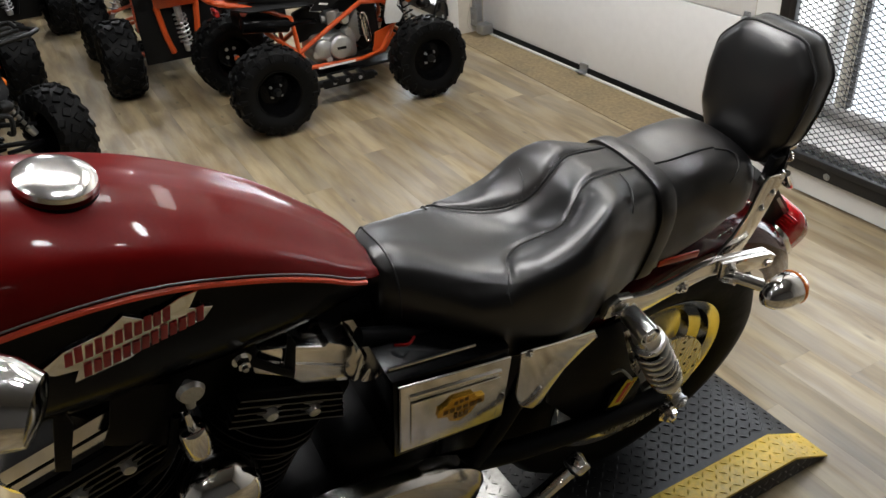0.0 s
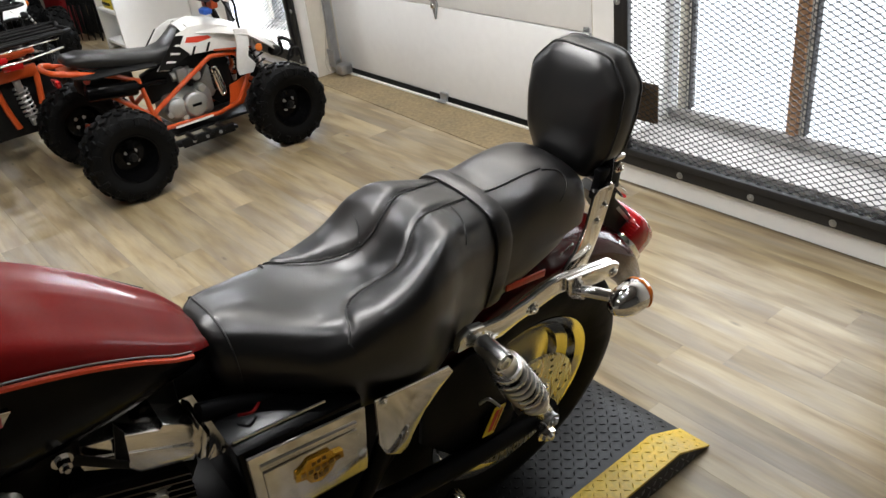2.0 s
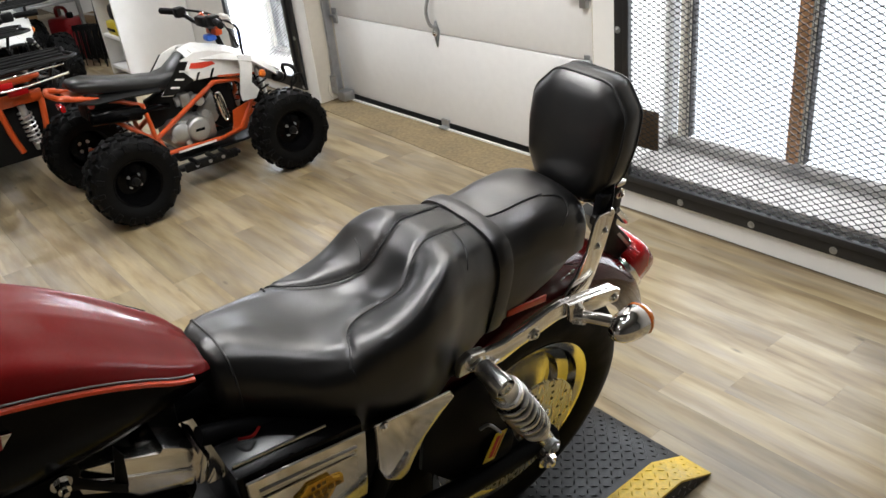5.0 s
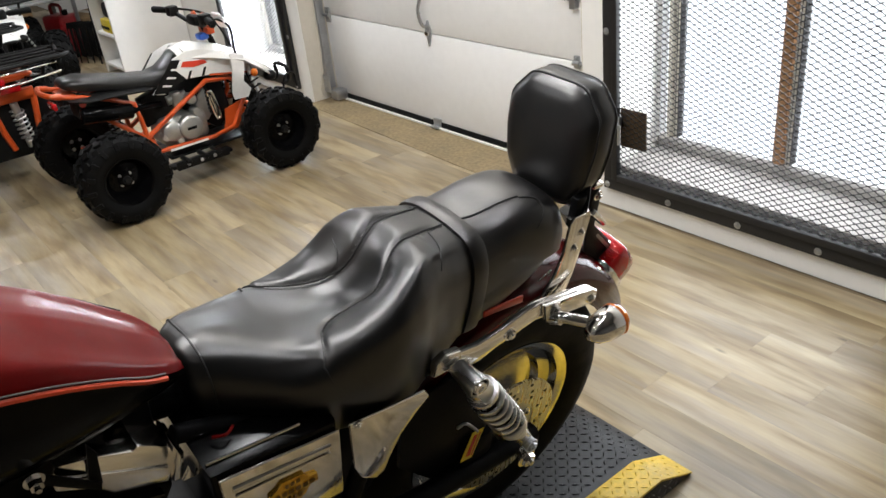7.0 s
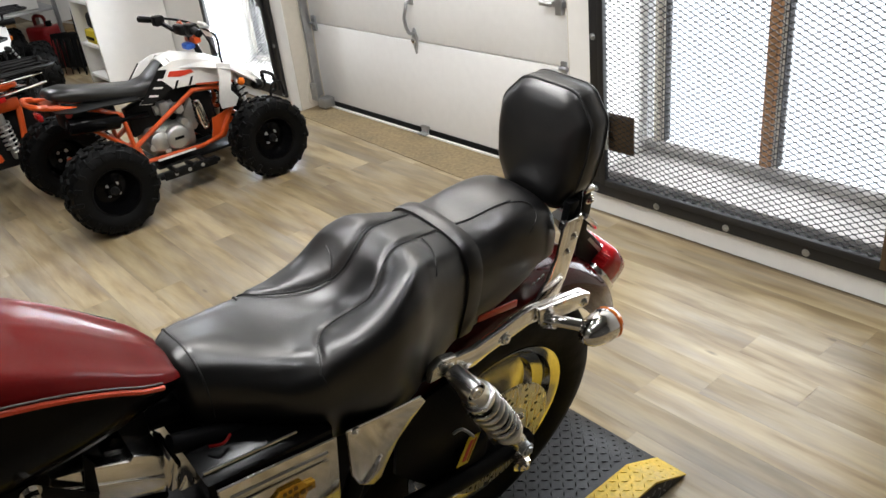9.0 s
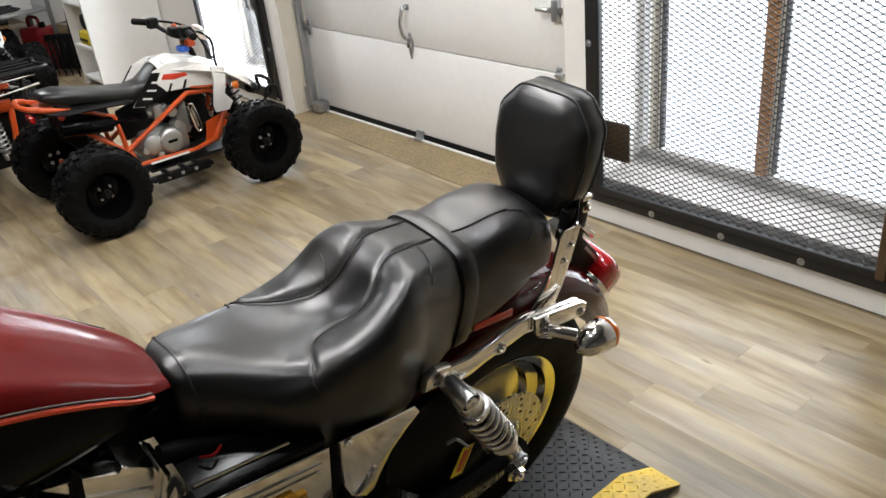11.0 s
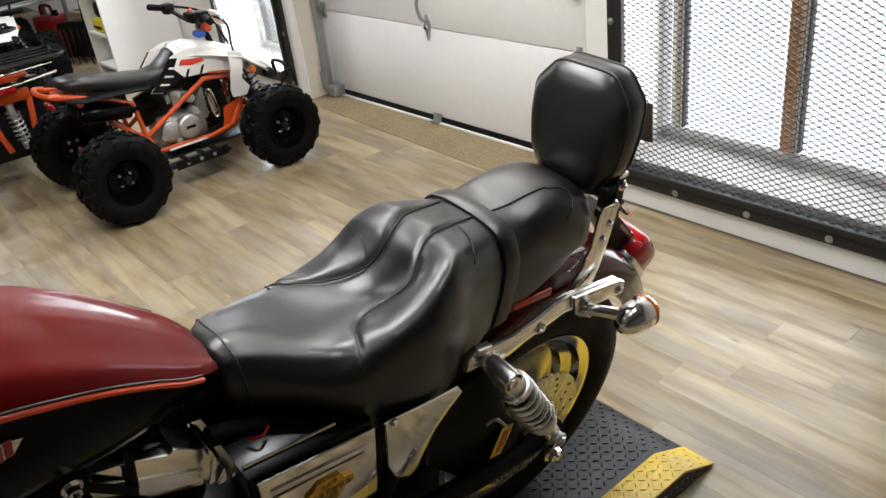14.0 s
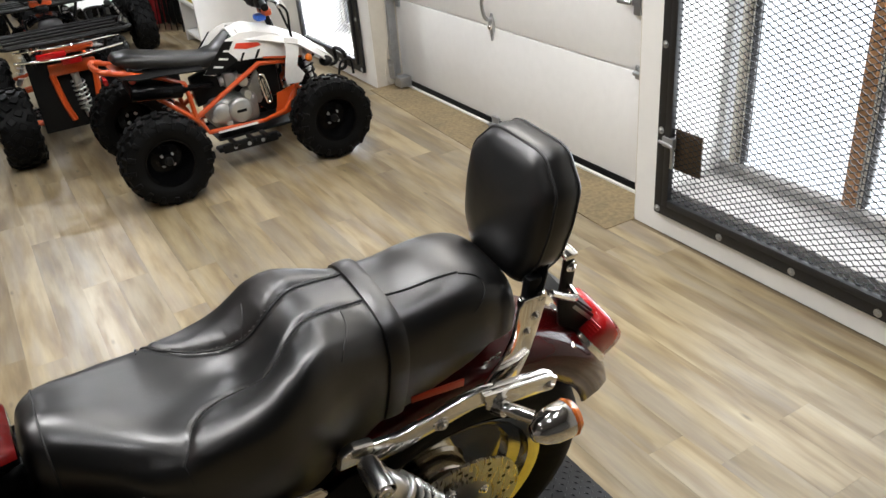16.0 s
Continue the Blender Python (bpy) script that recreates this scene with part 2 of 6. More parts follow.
BEIGE = material("beige_jamb_paint", (0.60, 0.56, 0.48), 0.55, 0, 0.06, 3, 0.08, 100)
DOOR_PAINT = material("white_door_skin", (0.85, 0.85, 0.84), 0.42, 0, 0.03, 2, 0.05, 260)
CONCRETE = material("worn_concrete", (0.22, 0.165, 0.088), 0.7, 0, 0.42, 5, 0.3, 70)
GALV = material("galvanised_steel", (0.42, 0.43, 0.44), 0.4, 0.9, 0.2, 20)
GRILLE = material("grey_black_steel", (0.009, 0.009, 0.010), 0.55, 0.0, 0.3, 12, 0.2, 90)
RUST = material("rusty_steel", (0.10, 0.065, 0.035), 0.6, 0.4, 0.4, 18, 0.2, 90)
WOOD_BROWN = material("stained_wood", (0.40, 0.20, 0.085), 0.45, 0, 0.25, 6, 0.15, 60, stretch=(8, 8, 1))
SILL = material("dusty_sill", (0.40, 0.38, 0.36), 0.7, 0, 0.45, 14, 0.2, 60)
DIAMOND = material("dark_tread_plate", (0.013, 0.013, 0.0138), 0.36, 0.0, 0.35, 7, 0.1, 120, spec=0.2)
BRIGHT_PLATE = material("bright_tread_plate", (0.32, 0.32, 0.31), 0.35, 0.9, 0.25, 9)
YELLOW = material("worn_yellow_paint", (0.62, 0.42, 0.03), 0.42, 0, 0.3, 9, 0.15, 90)
STICKER = material("yellow_sticker", (0.80, 0.62, 0.02), 0.4, 0, 0.1, 20)
STICKER_RED = material("red_print", (0.65, 0.05, 0.02), 0.4, 0, 0.1, 20)
EMBLEM_RED = material("emblem_red", (0.32, 0.015, 0.02), 0.3, 0, 0.1, 20)
RED_LENS = lens_material("red_lens", (0.58, 0.010, 0.012))
AMBER = lens_material("amber_lens", (0.85, 0.20, 0.02))
ALLOY = material("cast_alloy", (0.50, 0.50, 0.48), 0.38, 0.85, 0.2, 25, 0.2, 120)
GLASS = glass_material()
OUTSIDE = glow_material("bright_overcast_daylight", (0.93, 0.96, 1.0), 2.0)
LAMP_GLOW = glow_material("lamp_glow", (1.0, 0.9, 0.75), 12)
GREEN_CLOTH = material("green_cloth", (0.03, 0.30, 0.20), 0.7, 0, 0.3, 14)
YELLOW_STRAP = material("yellow_webbing", (0.45, 0.42, 0.08), 0.7, 0, 0.35, 20)
CARD = material("brown_cardboard", (0.30, 0.20, 0.10), 0.8, 0, 0.2, 8)
BLUE = material("blue_plastic", (0.03, 0.12, 0.5), 0.4, 0, 0.2, 10)

# ---- mesh helpers ----


def mesh_of(name, bm, mat, smooth=True, angle=38):
    me = bpy.data.meshes.new(name)
    bmesh.ops.recalc_face_normals(bm, faces=bm.faces)
    bm.to_mesh(me)
    bm.free()
    me.materials.append(mat)
    if smooth:
        me.shade_smooth()
        me.set_sharp_from_angle(angle=radians(angle))
    return me


def part(name, bm, mat, parent, label="", angle=38, m=None):
    ob = new(name, mesh_of(name, bm, mat, True, angle))
    ob.parent = parent
    if m is not None:
        ob.matrix_basis = m
    if label:
        ob["label"] = label
    return ob


def thing(name, bm, mat, label, category, group="", kind="", angle=38):
    return tagged(new(name, mesh_of(name, bm, mat, True, angle)), label, category, group, kind)


def root(name, m, label, category, group=""):
    ob = new(name)
    ob.matrix_world = m
    ob.empty_display_size = 0.1
    return tagged(ob, label, category, group)


def structure(name, bm, mat, label="", angle=38, category="structure"):
    return tagged(new(name, mesh_of(name, bm, mat, True, angle)), label, category, "", "structure")


def join(*bms):
    out = bmesh.new()
    for b in bms:
        me = bpy.data.meshes.new("tmp")
        b.to_mesh(me)
        out.from_mesh(me)
        b.free()
        bpy.data.meshes.remove(me)
    return out


def moved(bm, m):
    bm.transform(m)
    return bm


def block(x0, x1, y0, y1, z0, z1, bevel=0.0, seg=2):
    bm = bmesh.new()
    bmesh.ops.create_cube(bm, size=1, matrix=Matrix.Translation(((x0 + x1) / 2, (y0 + y1) / 2, (z0 + z1) / 2)) @ Matrix.Diagonal((abs(x1 - x0), abs(y1 - y0), abs(z1 - z0), 1)))
    if bevel:
        bmesh.ops.bevel(bm, geom=bm.edges[:], offset=bevel, segments=seg, affect="EDGES", profile=0.5)
    return bm


def rod(p0, p1, r0, r1=None, seg=14, bevel=0.0):
    r1 = r0 if r1 is None else r1
    p0, p1 = Vector(p0), Vector(p1)
    d = p1 - p0
    bm = bmesh.new()
    q = d.to_track_quat("Z", "Y").to_matrix().to_4x4()
    bmesh.ops.create_cone(bm, cap_ends=True, segments=seg, radius1=r0, radius2=r1, depth=d.length, matrix=Matrix.Translation((p0 + p1) / 2) @ q)
    if bevel:
        caps = [e for e in bm.edges if len([f for f in e.link_faces if len(f.verts) > 4]) == 1]
        bmesh.ops.bevel(bm, geom=caps, offset=bevel, segments=2, affect="EDGES", profile=0.5)
    return bm


def smooth_line(pts, n=6, closed=False):
    """A Catmull-Rom line through the points."""
    p = [Vector(a) for a in pts]
    out, k = [], len(p)
    for i in range(k if closed else k - 1):
        a, b, c, d = (p[(i + j) % k] if closed else p[min(max(i + j, 0), k - 1)] for j in (-1, 0, 1, 2))
        for s in range(n):
            t = s / n
            out.append(0.5 * (2 * b + (c - a) * t + (2 * a - 5 * b + 4 * c - d) * t * t + (3 * b - a - 3 * c + d) * t ** 3))
    if not closed:
        out.append(p[-1])
    return out


def tube(pts, r, seg=8, n=5, closed=False, radii=None, smooth=True):
    line = smooth_line(pts, n, closed) if smooth else [Vector(a) for a in pts]
    bm = bmesh.new()
    rings, up, k = [], None, len(line)
    for i, p in enumerate(line):
        a, b = (line[i - 1] if i or closed else p), (line[(i + 1) % k] if i < k - 1 or closed else p)
        t = (b - a).normalized()
        if up is None:
            up = t.orthogonal().normalized()
        up = (up - t * up.dot(t)).normalized()
        side = t.cross(up)
        rr = r if radii is None else radii[0] + (radii[1] - radii[0]) * i / max(k - 1, 1)
        rings.append([bm.verts.new(p + (up * math.cos(2 * math.pi * j / seg) + side * math.sin(2 * math.pi * j / seg)) * rr) for j in range(seg)])
    for i in range(k if closed else k - 1):
        for j in range(seg):
            bm.faces.new((rings[i][j], rings[i][(j + 1) % seg], rings[(i + 1) % k][(j + 1) % seg], rings[(i + 1) % k][j]))
    if not closed:
        bm.faces.new(rings[0][::-1]), bm.faces.new(rings[-1])
    return bm


def lathe(profile, centre=(0, 0, 0), seg=40, closed=False):
    """Turned about the x axis: (radius, x) points."""
    bm = bmesh.new()
    cx, cy, cz = centre
    rings = []
    for r, x in profile:
        if r < 1e-5:
            rings.append([bm.verts.new((cx + x, cy, cz))])
        else:
            rings.append([bm.verts.new((cx + x, cy + r * math.cos(2 * math.pi * j / seg), cz + r * math.sin(2 * math.pi * j / seg))) for j in range(seg)])
    pairs = list(zip(rings, rings[1:])) + ([(rings[-1], rings[0])] if closed else [])
    for a, b in pairs:
        for j in range(seg):
            q = [a[j % len(a)], a[(j + 1) % len(a)], b[(j + 1) % len(b)], b[j % len(b)]]
            q = [v for i, v in enumerate(q) if v not in q[:i]]
            if len(q) > 2:
                bm.faces.new(q)
    return bm


def plate(poly, x0, x1, bevel=0.0, rounded=0):
    """A sheet of the outline (y, z), from x0 to x1."""
    pts = [Vector((a, b, 0)) for a, b in poly]
    if rounded:
        pts = smooth_line(pts, rounded, True)
    bm = bmesh.new()
    f = bm.faces.new([bm.verts.new((x0, p.x, p.y)) for p in pts])
    ext = bmesh.ops.extrude_face_region(bm, geom=[f])
    bmesh.ops.translate(bm, vec=(x1 - x0, 0, 0), verts=[v for v in ext["geom"] if isinstance(v, bmesh.types.BMVert)])
    if bevel:
        bmesh.ops.bevel(bm, geom=[e for e in bm.edges if abs(e.verts[0].co.x - e.verts[1].co.x) < 1e-6], offset=bevel, segments=2, affect="EDGES", profile=0.5)
    return bm


def loft(rings, cap=True, closed=True):
    bm = bmesh.new()
    vs = [[bm.verts.new(p) for p in r] for r in rings]
    k = len(vs[0])
    for a, b in zip(vs, vs[1:]):
        for j in range(k if closed else k - 1):
            bm.faces.new((a[j], a[(j + 1) % k], b[(j + 1) % k], b[j]))
    if cap:
        bm.faces.new(vs[0][::-1]), bm.faces.new(vs[-1])
    return bm


def sphere(c, r, scale=(1, 1, 1), seg=16):
    bm = bmesh.new()
    bmesh.ops.create_uvsphere(bm, u_segments=seg, v_segments=seg // 2 + 2, radius=r, matrix=Matrix.Translation(c) @ Matrix.Diagonal((*scale, 1)))
    return bm


def bolt(c, axis, r=0.008, h=0.006):
    a = Vector(axis).normalized()
    c = Vector(c)
    return join(rod(c, c + a * h, r, r * 0.9, 6), rod(c + a * h, c + a * h * 1.5, r * 0.55, r * 0.4, 8), rod(c - a * 0.002, c + a * 0.0015, r * 1.35, r * 1.35, 14))


def lerp_table(table, y):
    """Smooth interpolation between the rows of a table whose first column is y."""
    rows = table
    y = min(max(y, rows[0][0]), rows[-1][0])
    i = max(k for k in range(len(rows) - 1) if rows[k][0] <= y + 1e-9)
    p = [rows[min(max(i + j, 0), len(rows) - 1)] for j in (-1, 0, 1, 2)]
    t = (y - p[1][0]) / (p[2][0] - p[1][0])
    out = []
    for c in range(1, len(rows[0])):
        a, b, d, e = (q[c] for q in p)
        m1 = (d - a) / max(p[2][0] - p[0][0], 1e-6) * (p[2][0] - p[1][0])
        m2 = (e - b) / max(p[3][0] - p[1][0], 1e-6) * (p[2][0] - p[1][0])
        out.append((2 * t ** 3 - 3 * t * t + 1) * b + (t ** 3 - 2 * t * t + t) * m1 + (3 * t * t - 2 * t ** 3) * d + (t ** 3 - t * t) * m2)
    return out

# ---- room ----
WALL_T = 0.34


def blocks(*specs):
    return join(*[block(*s) for s in specs])


structure("wall_north", blocks(
    (-0.122, 0.03, 0, WALL_T, 0, CEILING), (0.03, 1.18, 0, WALL_T, 0, 0.115), (0.03, 1.18, 0, WALL_T, 2.0, CEILING), (1.18, 4.5, 0, WALL_T, 0, CEILING),
    (-2.38, -0.122, 0, WALL_T, 2.4, CEILING), (-2.56, -2.38, 0, WALL_T, 0, CEILING), (-3.45, -2.56, 0, WALL_T, 0, 0.095), (-3.45, -2.56, 0, WALL_T, 2.0, CEILING), (-9.0, -3.45, 0, WALL_T, 0, CEILING)), WHITE_PAINT, "smooth white painted wall beside the garage door")
structure("wall_south", block(-9, 4.5, -6.7, -6.5, 0, CEILING), PALE_WALL, "plain pale grey wall")
structure("wall_west", block(-9.2, -9, -6.5, 0.3, 0, CEILING), PALE_WALL, "plain pale grey wall")
structure("wall_east", block(4.5, 4.7, -6.5, 0.3, 0, CEILING), GREY_WALL, "plain grey wall")
structure("ceiling", block(-9.2, 4.7, -6.7, 0.4, CEILING, CEILING + 0.1), CEIL_PAINT, "plain dark grey ceiling")
floor = structure("floor", block(-9, 4.5, -6.5, 0.3, -0.12, -0.0045), material("floor_joint", (0.16, 0.12, 0.07), 0.6), "pale limed oak plank floor")
threshold = bmesh.new()
tv = [threshold.verts.new(p) for p in ((-2.379, -0.052, 0.003), (-0.123, -0.145, 0.003), (-0.123, 0.33, 0.003), (-2.379, 0.33, 0.003))]
tf = threshold.faces.new(tv)
te = bmesh.ops.extrude_face_region(threshold, geom=[tf])
bmesh.ops.translate(threshold, vec=(0, 0, -0.006), verts=[v for v in te["geom"] if isinstance(v, bmesh.types.BMVert)])
structure("threshold", threshold, CONCRETE, "worn brown concrete threshold before the garage door")
structure("door_jamb", block(-2.3795, -2.372, 0.004, 0.24, 0.004, 2.4), BEIGE, "beige painted reveal of the garage opening")
structure("door_jamb_right", block(-0.130, -0.1225, 0.004, 0.24, 0.004, 2.4), BEIGE, "beige painted reveal of the garage opening")


def backdrop(name, x0, x1, y0, y1, z0, z1):
    tagged(new(name, mesh_of(name, block(x0, x1, y0, y1, z0, z1), OUTSIDE)), "bright overcast daylight outside the window", "backdrop", "", "structure")


backdrop("backdrop_window", -0.6, 2.0, 1.0, 1.02, -0.6, 2.6)
backdrop("backdrop_side_window", -4.6, -1.6, 1.0, 1.02, -0.6, 2.6)

# garage door: sections with recessed joints, hinges, lift handle, seal
door = tagged(new("garage_door"), "white insulated sectional garage door, closed", "garage door", "", "structure")
for z0, z1 in ((0.036, 0.513), (0.518, 0.93), (0.935, 1.40), (1.405, 1.87), (1.875, 2.40)):
    part("section", block(-2.368, -0.134, 0.174, 0.22, z0, z1, 0.004), DOOR_PAINT, door)
part("bottom_seal", block(-2.36, -0.14, 0.166, 0.205, 0.004, 0.036, 0.006), RUBBER, door, "black rubber bottom seal")
part("seal_strip", block(-2.36, -0.14, 0.150, 0.166, 0.003, 0.010), WHITE_PLASTIC, door)


def hinge(x, z):
    return join(block(x - 0.022, x + 0.022, 0.160, 0.174, z - 0.045, z + 0.045, 0.004), rod((x - 0.03, 0.155, z), (x + 0.03, 0.155, z), 0.009), bolt((x, 0.160, z + 0.03), (0, -1, 0), 0.007), bolt((x, 0.160, z - 0.03), (0, -1, 0), 0.007))


for hx in (-2.325,):
    for hz in (0.515, 0.932, 1.402):
        part("hinge", hinge(hx, hz), GALV, door)
part("lift_handle", tube([(-1.335, 0.168, 0.712), (-1.335, 0.140, 0.716), (-1.332, 0.128, 0.690), (-1.345, 0.122, 0.640), (-1.342, 0.128, 0.585), (-1.335, 0.142, 0.560), (-1.335, 0.168, 0.558)], 0.009, 10), GALV, door, "grey metal lift handle")
for lz in (0.520, 0.965):
    lock = part("lock_plate", plate([(-1.335, lz + 0.065), (-1.312, lz + 0.012), (-1.320, lz - 0.02), (-1.335, lz - 0.070), (-1.350, lz - 0.02), (-1.358, lz + 0.012)], 0.160, 0.1735, 0.003), GALV, door, "kite-shaped steel lock plate")
    lock.data.transform(Matrix(((0, 1, 0, 0), (1, 0, 0, 0), (0, 0, 1, 0), (0, 0, 0, 1))))
    part("lock_boss", rod((-1.335, 0.160, lz), (-1.335, 0.148, lz), 0.016, 0.013, 20, 0.003), CHROME, lock)
part("handle_foot", block(-1.350, -1.320, 0.163, 0.1735, 0.700, 0.728, 0.003), GALV, door)
for rz in (0.515, 0.932, 1.402):
    part("edge_roller", join(block(-0.325, -0.295, 0.164, 0.1735, rz - 0.028, rz + 0.028, 0.003), rod((-0.318, 0.154, rz), (-0.275, 0.154, rz), 0.011, 0.011, 16, 0.002), bolt((-0.31, 0.164, rz + 0.019), (0, -1, 0), 0.005)), GALV, door, "grey steel edge roller")
for bx in (-1.34,):
    part("bottom_bracket", join(block(bx - 0.03, bx + 0.03, 0.13, 0.174, 0.012, 0.018), block(bx - 0.03, bx + 0.03, 0.160, 0.174, 0.012, 0.055, 0.002)), GALV, door)
track = tagged(new("door_track"), "galvanised vertical track of the garage door", "door track", "", "structure")
part("channel", join(block(-2.371, -2.335, 0.10, 0.106, 0.06, 2.4), block(-2.371, -2.366, 0.106, 0.165, 0.06, 2.4), block(-2.340, -2.335, 0.106, 0.12, 0.06, 2.4)), GALV, track)
part("foot_bracket", join(block(-2.371, -2.30, 0.085, 0.099, 0.05, 0.16, 0.003), block(-2.32, -2.24, 0.09, 0.168, 0.01, 0.07, 0.006), bolt((-2.345, 0.085, 0.13), (0, -1, 0)), bolt((-2.345, 0.085, 0.08), (0, -1, 0))), GALV, track)
part("cable", tube([(-2.355, 0.08, 0.02), (-2.365, 0.06, 0.08), (-2.352, 0.09, 0.30), (-2.358, 0.095, 0.9)], 0.004), BEIGE, track)
right_track = tagged(new("door_track_right"), "galvanised vertical track of the garage door", "door track", "", "structure")
part("channel", join(block(-0.166, -0.131, 0.10, 0.106, 0.06, 2.4), block(-0.136, -0.131, 0.106, 0.165, 0.06, 2.4)), GALV, right_track)
part("slide_bolt", join(block(-0.35, -0.155, 0.158, 0.1735, 0.77, 0.795, 0.003), block(-0.33, -0.295, 0.15, 0.1735, 0.74, 0.825, 0.003), rod((-0.345, 0.15, 0.783), (-0.40, 0.135, 0.790), 0.010, 0.012, 14, 0.003)), GALV, right_track)


def grille(name, x0, x1, z0, z1, label, latches, rusty):
    """A hinged steel frame filled with expanded metal, bolted over the opening."""
    g = tagged(new(name), label, "window grille", "", "structure")
    w, y0, y1 = 0.046, -0.022, -0.0015
    for nm, b in (("left_bar", (x0, x0 + w, y0, y1, z0 + w, z1)), ("right_bar", (x1 - w, x1, y0, y1, z0 + w, z1)), ("bottom_bar", (x0, x1, y0, y1, z0, z0 + w)), ("top_bar", (x0, x1, y0, y1, z1, z1 + w))):
        part("frame_bar", block(*b, 0.003), GRILLE, g)
    ix0, ix1, iz0, iz1 = x0 + w + 0.002, x1 - w - 0.002, z0 + w + 0.002, z1 - 0.002
    for b in ((ix0, ix0 + 0.028, -0.034, -0.010, iz0, iz1), (ix0 + 0.028, ix1 - 0.03, -0.034, -0.010, iz0, iz0 + 0.026)):
        part("gate_bar", block(*b, 0.002), GRILLE, g)
    part("gate_bar", block(ix1 - 0.03, ix1, -0.036, -0.010, iz0, iz1, 0.003), RUST if rusty else GRILLE, g, "rusty hinge-side bar" if rusty else "")
    if rusty:
        for hz in (0.20, 0.36, 0.40, 0.95):
            part("hinge_knuckle", rod((ix1 + 0.004, -0.036, hz), (ix1 + 0.004, -0.036, hz + 0.03), 0.011), RUST, g)
    nb = round((x1 - x0) / 0.3)
    for i in range(nb + 1):
        xx = x0 + 0.018 + (x1 - x0 - 0.036) * i / nb
        part("bolt", bolt((xx, y0, z0 + 0.02), (0, -1, 0), 0.010, 0.005), GALV, g)
    for i in range(1, 6):
        for xx in (x0 + 0.018, x1 - 0.018):
            part("bolt", bolt((xx, y0, z0 + 0.02 + i * 0.31), (0, -1, 0), 0.010, 0.005), GALV, g)
    # expanded metal: zigzag strands that meet at their bends
    px, pz, bm = 0.040, 0.0104, bmesh.new()
    rows, cols = int((iz1 - iz0) / pz) + 1, int((ix1 - ix0 - 0.02) / (px / 2))
    for r in range(rows):
        prev = None
        for c in range(2 * cols + 1):
            k = c / 2
            f = abs((k + r) % 2 - 1)
            x = ix0 + 0.01 + k * px / 2
            z = iz0 + r * pz + pz * 0.96 * (1 - f)
            y = -0.016 + 0.003 * (1 - 2 * f)
            t, h = (0.0015, 0.0021) if c % 2 == 0 else (0.0013, 0.0011)
            ring = [bm.verts.new((x, y - t, z - h)), bm.verts.new((x, y - t, z + h)), bm.verts.new((x, y + t, z + h)), bm.verts.new((x, y + t, z - h))]
            if prev:
                for j in range(4):
                    bm.faces.new((prev[j], prev[(j + 1) % 4], ring[(j + 1) % 4], ring[j]))
            prev = ring
    part("expanded_metal", bm, GRILLE, g, "black expanded steel mesh")["kind"] = "stuff"
    for lx, lz in latches:
        lp = part("latch_plate", block(lx, lx + 0.125, -0.009, -0.004, lz, lz + 0.155, 0.002), RUST, g, "dark rusty latch cover plate")
        part("latch_bolt", join(tube([(lx - 0.045, -0.045, lz + 0.105), (lx + 0.012, -0.045, lz + 0.10), (lx + 0.022, -0.045, lz + 0.085), (lx + 0.022, -0.045, lz + 0.02)], 0.006, 8, 4), block(lx - 0.035, lx + 0.018, -0.040, -0.02, lz + 0.088, lz + 0.125, 0.003)), GALV, lp, "bright cranked slide bolt")
    return g


grille("window_1", 0.0, 1.232, 0.089, 1.95, "black steel grille with expanded mesh over a window", [(0.075, 0.283), (0.075, 0.985)], True)
grille("window_2", -3.50, -2.51, 0.068, 1.95, "black steel grille with expanded mesh over a window", [(-2.68, 0.62)], False)


def sash(name, x0, x1, posts, sill_z):
    w = tagged(new(name), "brown wooden sash window behind a grille", "window", "", "structure")
    part("window_sill", block(x0, x1, 0.02, 0.33, sill_z - 0.03, sill_z - 0.005, 0.004), SILL, w, "dusty pale sill")
    part("bottom_rail", block(x0, x1, 0.28, 0.325, sill_z - 0.004, sill_z + 0.03, 0.004), SILL, w)
    part("top_rail", block(x0, x1, 0.27, 0.325, 1.94, 1.99, 0.004), WOOD_BROWN, w)
    for px, pw in posts:
        part("post", block(px, px + pw, 0.265, 0.325, sill_z + 0.046, 1.94, 0.004), WOOD_BROWN if pw > 0.036 else BEIGE, w, "stained brown wooden post" if pw > 0.036 else "weathered pale post")
        for bo, bw, mt in ((0.001, 0.006, BEIGE), (0.0075, 0.003, GRILLE), (0.011, 0.008, BEIGE), (0.0195, 0.004, GRILLE)):
            part("bead", block(px + pw + bo, px + pw + bo + bw, 0.28, 0.32, sill_z + 0.046, 1.94, 0.0008), mt, w)
    xs = [x0] + [p + d + 0.03 for p, d in posts] + [x1]
    for a, b in zip(xs, xs[1:]):
        pane = part("pane", block(a + 0.001, b - 0.04, 0.298, 0.302, sill_z + 0.046, 1.94), GLASS, w)
        pane.visible_shadow = False


sash("window_sash", 0.03, 1.18, [(0.085, 0.022), (0.56, 0.042), (1.12, 0.03)], 0.19)
sash("window_sash_side", -3.45, -2.56, [(-3.42, 0.03), (-3.02, 0.04)], 0.13)

